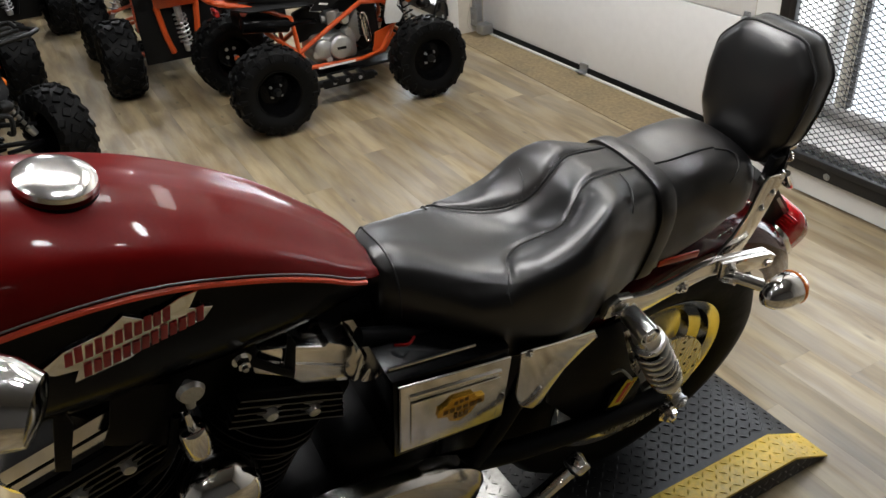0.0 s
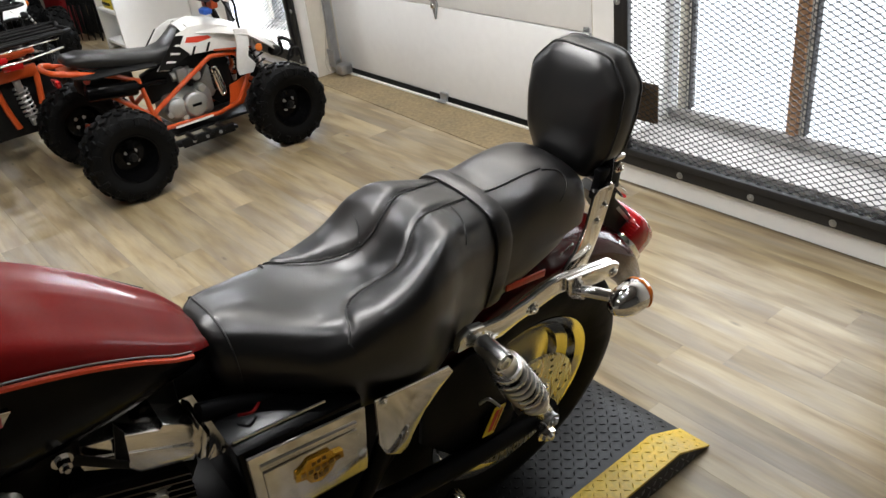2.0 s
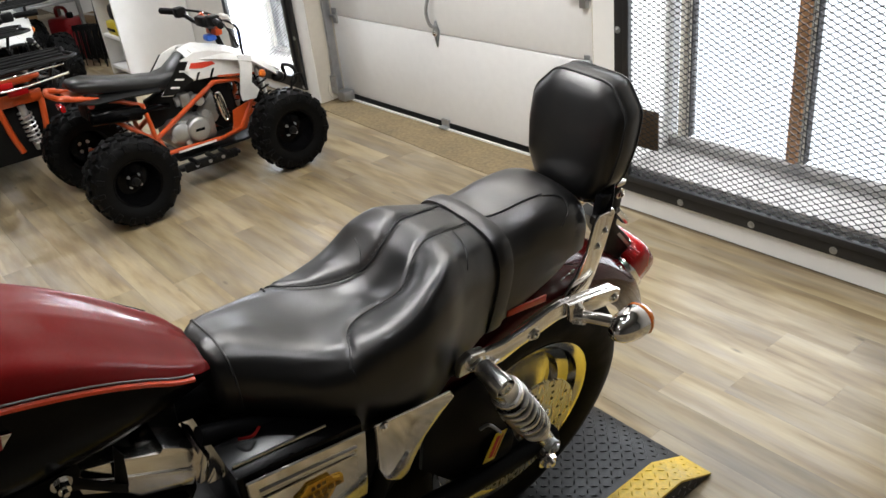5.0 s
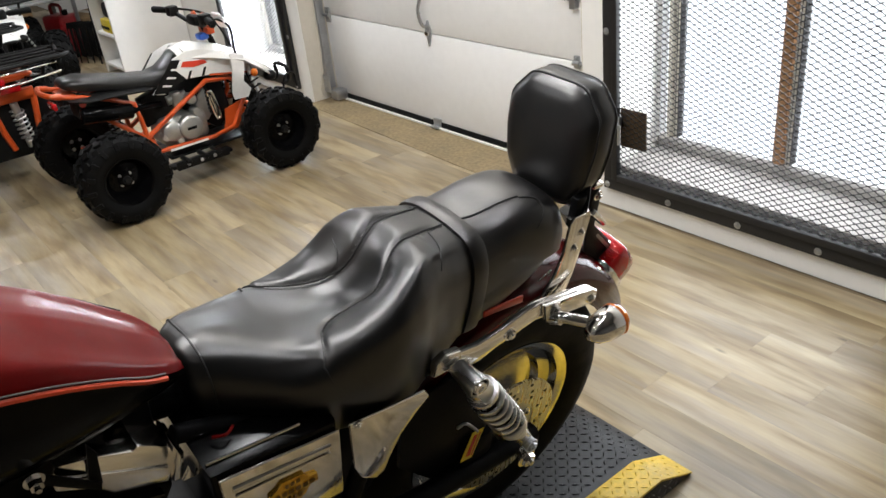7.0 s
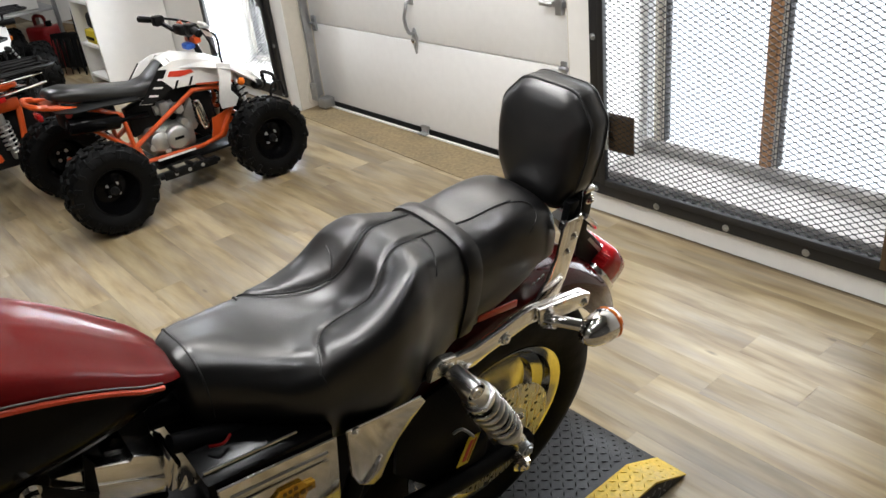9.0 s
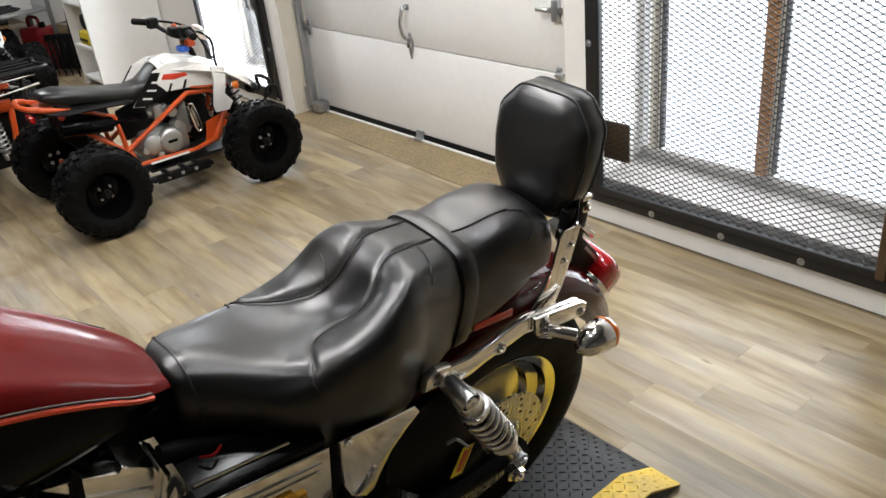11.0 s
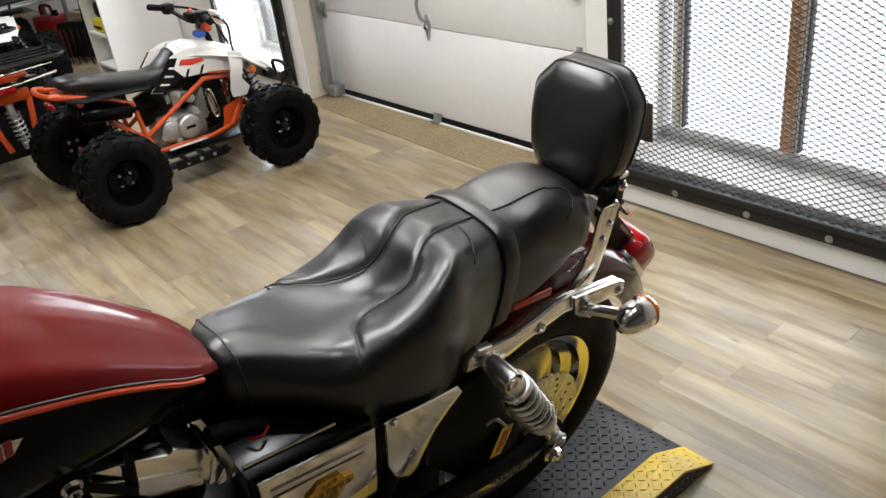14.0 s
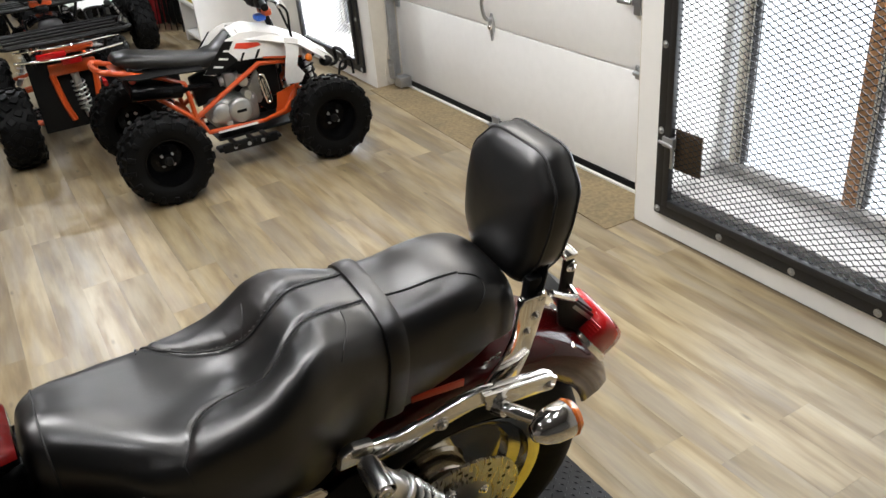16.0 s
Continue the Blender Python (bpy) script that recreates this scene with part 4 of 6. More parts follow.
def groove(x, y):
    """Valleys along the two sewn lines, the stuffed pads outside them, and puckers in the leather."""
    if not -0.46 < y < -0.17:
        return 0.0
    k = min(1, (-0.17 - y) / 0.06, (y + 0.46) / 0.03)
    out = 0.0
    for s in (1, -1):
        d = (x - seam_x(s, y)) * s
        out -= 0.0036 * math.exp(-(d / 0.006) ** 2)
        if d > 0:
            out += 0.0050 * (1 - math.exp(-(d / 0.014) ** 2)) * max(0, 1 - (d / 0.10) ** 2)
            pucker = math.sin(y * 330 + 2.1 * math.sin(y * 90 + s)) * math.sin(y * 141 + x * 60)
            out += 0.0006 * pucker * math.exp(-((d - 0.016) / 0.014) ** 2)
    return out * k


seat_rings = []
ys = sorted(set([round(-0.614 + 0.0034 * i, 4) for i in range(201)] + [0.068]))
for y in [v for v in ys if v <= 0.0681]:
    sec = seat_section(y, 0, 13)
    seat_rings.append([(x, yy, z + (groove(x, yy) if z > 0.80 else 0)) for x, yy, z in sec])
seat = part("seat", loft(seat_rings), LEATHER, bike, "worn black leather two-up seat with a stitched middle panel", 75)


def on_seat(x, y, lift=0.001):
    sec = seat_section(y, 0, 13)
    best = [p for p in sec if p[2] > 0.78]
    for a, b in zip(best, best[1:]):
        if a[0] <= x <= b[0] or b[0] <= x <= a[0]:
            t = (x - a[0]) / (b[0] - a[0]) if abs(b[0] - a[0]) > 1e-7 else 0
            z = a[2] + (b[2] - a[2]) * t
            return (x, y, z + lift + (groove(x, y) if z > 0.84 else 0))
    p = max(best, key=lambda q: q[0] if x > 0 else -q[0])
    return (p[0], y, p[2] + lift)


for s in (1, -1):
    line = [on_seat(seam_x(s, -0.03 - i * 0.0066), -0.03 - i * 0.0066) for i in range(0 if s > 0 else 18, 65)]
    w = lerp_table(SEAT, -0.452)[0]
    sec = [p for p in seat_section(-0.455, 0.0012, 8) if p[0] * s > 0.114]
    sec.sort(key=lambda p: -p[2])
    line += [(p[0], -0.452 + 0.014 * i / len(sec), p[2]) for i, p in enumerate(sec) if p[2] > 0.742][1:]
    part("seam", tube(line, 0.0016, 6, 1, smooth=False), THREAD, seat, "stitched seam")
    part("stitch", join(*[moved(block(-0.0007, 0.0007, -0.0016, 0.0016, 0, 0.0012), Matrix.Translation(Vector(on_seat(seam_x(s, y) + s * 0.0045, y, 0.0004)))) for y in [-0.16 - 0.0062 * i for i in range(44)]]), material("grey_thread", (0.035, 0.033, 0.03), 0.7), seat)["kind"] = "stuff"
    # seam over the shoulder of the rear bolster and the pillion panel
    if s > 0:
        part("seam", tube([on_seat(x, y) for x, y in ((0.022, -0.203), (0.045, -0.207), (0.066, -0.216), (0.084, -0.228), (0.098, -0.238))], 0.0013, 6, 4), THREAD, seat)
        part("seam", tube([on_seat(x, y) for x, y in ((0.040, -0.03), (0.05, -0.012), (0.064, -0.004), (0.08, -0.010), (0.088, -0.03))], 0.0014, 6, 4), THREAD, seat)
    else:
        # crease pressed into the far pad
        part("seam", tube([on_seat(x, y, 0.0002) for x, y in ((-0.050, -0.322), (-0.064, -0.312), (-0.080, -0.306), (-0.092, -0.303))], 0.0012, 6, 4), THREAD, seat)
part("front_seam", tube([(p[0], -0.584, p[2]) for p in seat_section(-0.586, 0.0012) if p[2] > 0.80], 0.0016, 6, 1, smooth=False), THREAD, seat)
strap_rings = []
for dy, g in ((-0.0155, 0.0015), (-0.0145, 0.0052), (-0.008, 0.0066), (0.008, 0.0066), (0.0145, 0.0052), (0.0155, 0.0015)):
    strap_rings.append([(p[0], -0.150 + dy - 0.02 * (0.905 - p[2]), p[2]) for p in seat_section(-0.150, g)])
part("strap", loft(strap_rings, False, False), LEATHER, seat, "black leather grab strap", 60)

# fuel tank: y, half width, top, line height, lower edge
TANK = [(-1.30, 0.05, 1.06, 1.02, 0.99), (-1.27, 0.085, 1.115, 1.03, 0.95), (-1.2, 0.108, 1.14, 1.045, 0.91), (-1.1, 0.114, 1.145, 1.055, 0.885), (-1.0, 0.112, 1.135, 1.062, 0.872), (-0.93, 0.108, 1.118, 1.058, 0.868), (-0.87, 0.103, 1.096, 1.045, 0.866),
        (-0.81, 0.097, 1.066, 1.022, 0.864), (-0.75, 0.090, 1.026, 0.993, 0.864), (-0.70, 0.081, 0.985, 0.960, 0.868), (-0.665, 0.073, 0.952, 0.932, 0.874), (-0.632, 0.060, 0.922, 0.908, 0.876), (-0.612, 0.042, 0.898, 0.888, 0.868)]


def tank_half(y):
    w, ht, hm, hb = lerp_table(TANK, y)
    c = [(0, ht), (0.28 * w, ht - 0.003), (0.58 * w, ht - 0.10 * (ht - hm) - 0.006), (0.82 * w, ht - 0.40 * (ht - hm)), (0.95 * w, ht - 0.75 * (ht - hm)), (1.0 * w, hm)]
    d = [(1.0 * w, hm), (1.01 * w, hm - 0.25 * (hm - hb)), (0.97 * w, hm - 0.55 * (hm - hb)), (0.86 * w, hm - 0.82 * (hm - hb)), (0.66 * w, hb + 0.002), (0.3 * w, hb), (0, hb)]
    return c, d


up_rings, low_rings = [], []
for i in range(90):
    y = -1.30 + 0.688 * i / 89
    c, d = tank_half(y)
    cl = smooth_line([(a, b, 0) for a, b in c], 4)
    dl = smooth_line([(a, b, 0) for a, b in d], 4)
    up_rings.append([(-p.x, y, p.y) for p in cl[:0:-1]] + [(p.x, y, p.y) for p in cl])
    low_rings.append([(p.x, y, p.y) for p in dl] + [(-p.x, y, p.y) for p in dl[-2::-1]])
tank = part("fuel_tank", loft(up_rings, True, False), RED, bike, "glossy burgundy fuel tank", 60)
part("lower_panel", loft(low_rings, True, False), GLOSS_BLACK, tank, "gloss black lower tank panel", 60)


def tank_side(y, dz, off=0.0012):
    w, ht, hm, hb = lerp_table(TANK, y)
    return (w + off, y, hm + dz)


for s in (1, -1):
    for dz, mt, r in ((-0.005, STRIPE, 0.0036), (0.0035, SILVER_LINE, 0.0011)):
        part("pinstripe", tube([(s * a, b, c) for a, b, c in [tank_side(-1.28 + 0.0130 * i, dz) for i in range(50)]], r, 6, 1, smooth=False), mt, tank, "orange-red and silver pinstripe")
# filler cap
cap_m = Matrix.Translation((0.0, -0.945, 1.119)) @ pose(0, 0, 0, -14, 0, 0) @ pose(0, 0, 0, 0, -90, 0)
cap = part("filler_cap", moved(lathe([(0.0, 0.020), (0.018, 0.0195), (0.032, 0.017), (0.038, 0.013), (0.039, 0.008), (0.036, 0.004), (0.030, 0.003), (0.030, -0.01)], seg=40), cap_m), CHROME, tank, "domed chrome filler cap")
part("cap_neck", moved(lathe([(0.040, 0.003), (0.040, -0.012)], seg=40), cap_m), DARK_METAL, cap)
# tank emblem: silver jagged plate with two rows of red bars
EMB = [(-1.012, 1.000), (-0.985, 1.016), (-0.945, 1.022), (-0.925, 1.035), (-0.905, 1.018), (-0.868, 1.030), (-0.850, 1.030), (-0.862, 1.010), (-0.838, 1.000), (-0.850, 0.986), (-0.905, 0.984), (-0.930, 0.972), (-0.985, 0.968), (-0.978, 0.984), (-1.0, 0.988)]


def tank_x(y, z):
    w, ht, hm, hb = lerp_table(TANK, y)
    f = min(max((hm - z) / max(hm - hb, 1e-3), 0), 1)
    return w * (1.0 + 0.015 * math.sin(f * math.pi) - 0.05 * max(0, f - 0.3))


def wrap(bm):
    for v in bm.verts:
        v.co.x += tank_x(v.co.y, v.co.z)
    return bm


emblem = part("emblem", wrap(plate(EMB, 0.001, 0.004, 0.0008)), CHROME, tank, "jagged silver emblem with red bars")
def emblem_bars():
    out, rr = [], random.Random(8)
    for row, (y0, z0, n) in enumerate(((-0.988, 0.998, 11), (-0.975, 0.974, 13))):
        for i in range(n):
            y, h = y0 + 0.0098 * i, 0.014 + 0.005 * rr.random()
            z = z0 + (0.0011 if row == 0 else 0.0013) * i
            out.append(wrap(plate([(y, z - 0.002), (y + 0.0075, z - 0.002), (y + 0.0105, z + h), (y + 0.003, z + h)], 0.0042, 0.0056, 0.0005)))
    return join(*out)


part("emblem_bar", emblem_bars(), EMBLEM_RED, emblem, "red bars")["kind"] = "stuff"

# side covers
COV = [(-0.632, 0.782), (-0.452, 0.750), (-0.447, 0.598), (-0.624, 0.622)]
battery = part("battery_box", plate([(-0.64, 0.79), (-0.452, 0.762), (-0.445, 0.58), (-0.63, 0.60)], -0.10, 0.142, 0.006), GLOSS_BLACK, bike, "black battery box")
cover = part("battery_cover", plate(COV, 0.143, 0.150, 0.004), CHROME, battery, "chrome battery side cover")
part("raised_rib", tube([(0.151, -0.618, 0.757), (0.151, -0.47, 0.730)], 0.004, 8, 1), CHROME, cover)
part("inner_panel", plate([(-0.615, 0.742), (-0.470, 0.717), (-0.465, 0.618), (-0.610, 0.638)], 0.1505, 0.1535, 0.002), CHROME, cover)
SHIELD = [(-0.572, 0.706), (-0.560, 0.712), (-0.552, 0.722), (-0.535, 0.719), (-0.518, 0.716), (-0.512, 0.704), (-0.497, 0.699), (-0.496, 0.682), (-0.509, 0.683), (-0.517, 0.668), (-0.535, 0.658), (-0.552, 0.668), (-0.558, 0.682), (-0.573, 0.688)]
badge = part("shield_badge", plate(SHIELD, 0.1537, 0.159, 0.0012), GOLD, cover, "gold shield-and-bar badge")
part("badge_bar", join(*[block(0.1592, 0.1602, -0.565 + 0.011 * i, -0.558 + 0.011 * i, 0.692 - 0.0012 * i, 0.701 - 0.0012 * i) for i in range(6)], *[block(0.1592, 0.1602, -0.546 + 0.0085 * i, -0.541 + 0.0085 * i, 0.671, 0.683) for i in range(3)], *[block(0.1592, 0.1602, -0.548 + 0.0085 * i, -0.543 + 0.0085 * i, 0.706, 0.714) for i in range(3)]), BRONZE, badge)["kind"] = "stuff"
part("top_trim", tube([(0.122, -0.636, 0.793), (0.122, -0.50, 0.772)], 0.0022, 8, 1), CHROME, battery)
part("cable", tube([(0.09, -0.61, 0.795), (0.100, -0.595, 0.800), (0.09, -0.58, 0.797)], 0.0022, 8), RED, battery, "red cable")
part("side_cover", plate([(-0.436, 0.748), (-0.365, 0.735), (-0.298, 0.726), (-0.288, 0.708), (-0.311, 0.687), (-0.339, 0.656), (-0.361, 0.612), (-0.370, 0.585), (-0.388, 0.578), (-0.414, 0.602), (-0.428, 0.641)], 0.143, 0.150, 0.004), CHROME, bike, "tapered chrome side cover")
part("cover_screw", bolt((0.150, -0.422, 0.737), (1, 0, 0), 0.007, 0.003), CHROME, bike)

# shocks
SHT, SHB = Vector((0.168, -0.226, 0.724)), Vector((0.170, -0.063, 0.448))
for s in (1, -1):
    a, b = Vector((SHT.x * s, SHT.y, SHT.z)), Vector((SHB.x * s, SHB.y, SHB.z))
    d = (b - a).normalized()
    shock = part("shock_absorber", join(rod(a + d * 0.012, a + d * 0.060, 0.0195, 0.0235, 32, 0.004), rod(a + d * 0.058, a + d * 0.070, 0.029, 0.029, 32, 0.003)), SATIN, bike, "chrome rear shock absorber")
    part("lower_body", join(rod(b - d * 0.088, b - d * 0.078, 0.029, 0.029, 28, 0.003), rod(b - d * 0.08, b + d * 0.004, 0.019, 0.016, 24, 0.004)), SATIN, shock)
    part("damper_rod", rod(a + d * 0.065, b - d * 0.03, 0.014, 0.014, 20), DARK_METAL, shock)
    up = d.orthogonal().normalized()
    sd = d.cross(up)
    coil, turns = [], 6.0
    for i in range(int(turns * 16) + 1):
        t = i / (turns * 16)
        ang = t * turns * 2 * math.pi
        coil.append(a + d * (0.076 + 0.155 * t) + (up * math.cos(ang) + sd * math.sin(ang)) * 0.0265)
    part("spring", tube(coil, 0.0050, 10, 1, smooth=False), SATIN, shock, "chrome coil spring")
    part("bushing", rod(a + Vector((0.0215 * s, 0, 0)), a + Vector((0.0232 * s, 0, 0)), 0.016, 0.016, 24), RUBBER, shock)
    part("top_mount", lathe([(0.0, -0.030), (0.014, -0.030), (0.0165, -0.026), (0.0185, 0.021), (0.0180, 0.026), (0.0165, 0.026), (0.0155, 0.022), (0.012, 0.022), (0.011, 0.028), (0.006, 0.029), (0.005, 0.025), (0.0, 0.025)], (0, 0, 0), 36) if s > 0 else rod((-0.03, 0, 0), (0.066, 0, 0), 0.02, 0.02, 24), SATIN, shock, m=Matrix.Translation(a))
    part("top_link", plate([(-0.262, 0.708), (-0.258, 0.736), (-0.238, 0.746), (-0.208, 0.738), (-0.204, 0.718), (-0.222, 0.704)], 0.110 * s, 0.128 * s, 0.006), CHROME, shock)
    part("bottom_mount", join(rod(b - Vector((0.05 * s, 0, 0)), b + Vector((0.022 * s, 0, 0)), 0.013, 0.013, 18, 0.002), bolt(b + Vector((0.022 * s, 0, 0)), (s, 0, 0), 0.011, 0.006)), GALV, shock)

# frame tubes, hoses, hanging tag
for s in (1, -1):
    part("frame_tube", tube([(0.06 * s, -0.65, 0.80), (0.07 * s, -0.5, 0.75), (0.09 * s, -0.36, 0.715), (0.10 * s, -0.24, 0.705)], 0.014, 10), DARK_METAL, bike)
    part("frame_tube", tube([(0.11 * s, -0.36, 0.74), (0.115 * s, -0.40, 0.55), (0.11 * s, -0.48, 0.38), (0.10 * s, -0.62, 0.24)], 0.016, 10), DARK_METAL, bike)
    part("frame_tube", tube([(0.10 * s, -0.62, 0.24), (0.10 * s, -0.95, 0.20), (0.09 * s, -1.12, 0.25), (0.06 * s, -1.2, 0.6), (0.03 * s, -1.22, 0.95)], 0.018, 10), DARK_METAL, bike)
part("backbone", tube([(0, -1.22, 0.98), (0, -0.9, 0.86), (0, -0.62, 0.80), (0, -0.40, 0.74)], 0.026, 10), DARK_METAL, bike)
part("inner_fender", plate([(-0.44, 0.72), (-0.30, 0.70), (-0.22, 0.70), (-0.28, 0.5), (-0.40, 0.36), (-0.5, 0.34), (-0.5, 0.6)], -0.075, 0.075, 0.01), DARK_METAL, bike)
part("belt_guard", plate([(-0.300, 0.600), (-0.237, 0.632), (-0.180, 0.636), (-0.110, 0.470), (-0.035, 0.330), (0.0, 0.290), (-0.03, 0.285), (-0.185, 0.320), (-0.300, 0.47)], 0.088, 0.098, 0.004), DARK_METAL, bike, "black guard in front of the wheel")
tag = part("hanging_tag", moved(plate([(-0.015, -0.044), (0.014, -0.042), (0.016, 0.030), (-0.012, 0.028)], 0, 0.0012, 0.0004), Matrix.Translation((0.150, -0.178, 0.505)) @ pose(0, 0, 0, -16, 0, 0)), STICKER, bike, "yellow printed tag")
part("print_bar", moved(join(block(0.0016, 0.0022, -0.006, 0.003, -0.032, 0.020), block(0.0016, 0.0022, 0.007, 0.0095, -0.034, 0.022)), Matrix.Translation((0.150, -0.178, 0.505)) @ pose(0, 0, 0, -16, 0, 0)), STICKER_RED, tag)
part("tag_wire", tube([(0.15, -0.170, 0.53), (0.14, -0.19, 0.555), (0.13, -0.2, 0.54)], 0.003), GALV, tag)
peg = part("footpeg", moved(join(block(-0.012, 0.012, -0.105, 0.045, -0.010, 0.010, 0.005), block(-0.017, 0.017, 0.035, 0.062, -0.014, 0.014, 0.005)), Matrix.Translation((0.215, -0.355, 0.432)) @ pose(0, 0, 0, 38, 0, 0)), CHROME, bike, "chrome folding footpeg")
part("peg_rubber", moved(block(-0.0135, 0.0135, 0.03, 0.036, -0.0145, 0.0145, 0.003), Matrix.Translation((0.215, -0.355, 0.432)) @ pose(0, 0, 0, 38, 0, 0)), RUBBER, peg)

# engine
engine = part("crankcase", join(block(-0.10, 0.10, -1.0, -0.56, 0.26, 0.48, 0.05, 3), block(-0.08, 0.09, -0.70, -0.50, 0.38, 0.58, 0.04, 3)), DARK_METAL, bike, "black engine cases")
part("primary_cover", loft([[(x, -0.74 + 0.30 * math.cos(a) * k, 0.37 + 0.14 * math.sin(a) * k) for a in [2 * math.pi * j / 40 for j in range(40)]] for x, k in ((0.10, 1.0), (0.13, 1.0), (0.142, 0.95), (0.147, 0.85), (0.148, 0.4))]), CHROME, engine, "chrome primary cover")
part("inspection_cap", lathe([(0.0, 0.156), (0.04, 0.156), (0.045, 0.150), (0.045, 0.146)], (0, -0.66, 0.40), 28), CHROME, engine)


def cylinder(base_y, tilt, nm, boxed=True):
    m = Matrix.Translation((0.0, base_y, 0.485)) @ Matrix.Rotation(radians(tilt), 4, "X")
    cyl = part(nm, moved(join(rod((0, 0, 0), (0, 0, 0.24), 0.062, 0.062, 28)), m), DARK_METAL, engine, "black finned cylinder")
    for i in range(12):
        z = 0.035 + i * 0.0165
        w = 0.085 if i < 9 else 0.092
        part("fin", moved(rod((0, 0, z), (0, 0, z + 0.0042), w, w, 36), m), DARK_METAL, cyl)
        part("fin_edge", moved(tube([((w + 0.0002) * math.cos(v), (w + 0.0002) * math.sin(v), z + 0.0021) for v in [radians(-75 + 7.5 * k) for k in range(21)]], 0.0012, 5, 1, smooth=False), m), FIN_EDGE, cyl)
    part("head", moved(block(-0.07, 0.07, -0.085, 0.085, 0.235, 0.30, 0.01), m), DARK_METAL, cyl)
    for i in range(5):
        part("head_fin", moved(block(0.068, 0.082, -0.088, 0.088 - 0.006 * i, 0.240 + 0.0125 * i, 0.2435 + 0.0125 * i), m), FIN_EDGE, cyl)
    for yy in (-0.035, 0.03):
        part("stud_cap", moved(lathe([(0.0, 0.02), (0.008, 0.018), (0.011, 0.008), (0.017, 0.006), (0.017, 0.0)], (0.07, yy, 0.262), 18), m), ALLOY, cyl)
    if not boxed:
        return cyl
    rb = part("rocker_box", moved(loft([[(x, y * k, z) for x, y in ((-0.055, -0.092), (0.055, -0.092), (0.066, -0.08), (0.066, 0.08), (0.055, 0.092), (-0.055, 0.092), (-0.066, 0.08), (-0.066, -0.08))] for k, z in ((1.0, 0.302), (1.0, 0.342), (0.95, 0.352), (0.9, 0.356))]), m), CHROME, cyl, "chrome rocker box")
    part("rocker_line", moved(block(0.0655, 0.0672, -0.082, 0.082, 0.327, 0.331), m), GLOSS_BLACK, rb)
    for yy in (-0.088, 0.088):
        part("head_bolt", moved(bolt((0.05, yy, 0.352), (0, 0, 1), 0.009, 0.01), m), CHROME, rb)
    return cyl


rear = cylinder(-0.865, -25, "cylinder", False)
rocker = part("rocker_box", plate([(-0.800, 0.842), (-0.790, 0.864), (-0.750, 0.850), (-0.704, 0.825), (-0.698, 0.831), (-0.662, 0.803), (-0.655, 0.776), (-0.672, 0.732), (-0.740, 0.766), (-0.754, 0.788), (-0.798, 0.822)], -0.05, 0.075, 0.005), CHROME, rear, "chrome rocker box")
part("rocker_rib", plate([(-0.792, 0.846), (-0.668, 0.768), (-0.670, 0.763), (-0.794, 0.841)], 0.0752, 0.0775, 0.0008), CHROME, rocker)
part("rocker_front_plate", join(plate([(-0.752, 0.884), (-0.744, 0.863), (-0.748, 0.806), (-0.764, 0.812), (-0.756, 0.858)], 0.0785, 0.0825, 0.001), plate([(-0.822, 0.886), (-0.808, 0.882), (-0.750, 0.814), (-0.752, 0.800), (-0.815, 0.868)], 0.0835, 0.0875, 0.001)), DARK_METAL, rear, "black engine mount bracket")
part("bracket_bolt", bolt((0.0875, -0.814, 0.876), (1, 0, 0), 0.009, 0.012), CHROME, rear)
part("coil_box", plate([(-0.738, 0.816), (-0.711, 0.850), (-0.700, 0.843), (-0.692, 0.797)], -0.02, 0.05, 0.004), GLOSS_BLACK, rear, "gloss black box behind the rocker box")
part("rocker_end", plate([(-0.656, 0.798), (-0.647, 0.785), (-0.655, 0.741), (-0.669, 0.740)], 0.02, 0.085, 0.004), CHROME, rear)
part("connector", join(plate([(-0.660, 0.748), (-0.648, 0.768), (-0.643, 0.746)], 0.09, 0.096, 0.0015), plate([(-0.642, 0.748), (-0.634, 0.769), (-0.626, 0.757)], 0.09, 0.098, 0.0015)), CHROME, rear, "bright cable connector")
cylinder(-0.915, 18, "cylinder")
# Two added plates black out parts of the chrome front rocker box.
part("rocker_front_plate", plate([(-1.04, 0.80), (-1.02, 0.89), (-1.008, 0.905), (-1.004, 0.87), (-1.025, 0.79)], 0.086, 0.090, 0.001), DARK_METAL, engine)
part("rocker_front_plate", plate([(-0.985, 0.80), (-0.972, 0.83), (-0.957, 0.897), (-0.894, 0.868), (-0.919, 0.754)], 0.076, 0.080, 0.001), DARK_METAL, engine)
# Added dark block between the cylinders; it closes off the bright floor beyond.
part("gap_filler", block(-0.035, 0.035, -1.02, -0.66, 0.74, 0.872, 0.01), DARK_METAL, engine)
horn = part("horn_cover", moved(lathe([(0.0, 0.060), (0.022, 0.058), (0.042, 0.050), (0.055, 0.034), (0.060, 0.012), (0.056, 0.0), (0.0, 0.0)], seg=36), Matrix.Translation((0.085, -0.872, 0.640)) @ pose(0, 0, 0, 0, -6, 0)), CHROME, engine, "domed chrome horn cover")
part("horn_bracket", join(rod((0.10, -0.885, 0.755), (0.105, -0.888, 0.808), 0.022, 0.017, 24, 0.006), rod((0.105, -0.888, 0.806), (0.106, -0.89, 0.84), 0.006, 0.004)), CHROME, horn)
part("choke_knob", join(rod((0.098, -0.882, 0.84), (0.098, -0.880, 0.882), 0.006), moved(lathe([(0.0, 0.008), (0.014, 0.006), (0.017, 0.0), (0.012, -0.006), (0.0, -0.008)], seg=20), Matrix.Translation((0.10, -0.879, 0.868)))), ALLOY, engine, "choke knob")
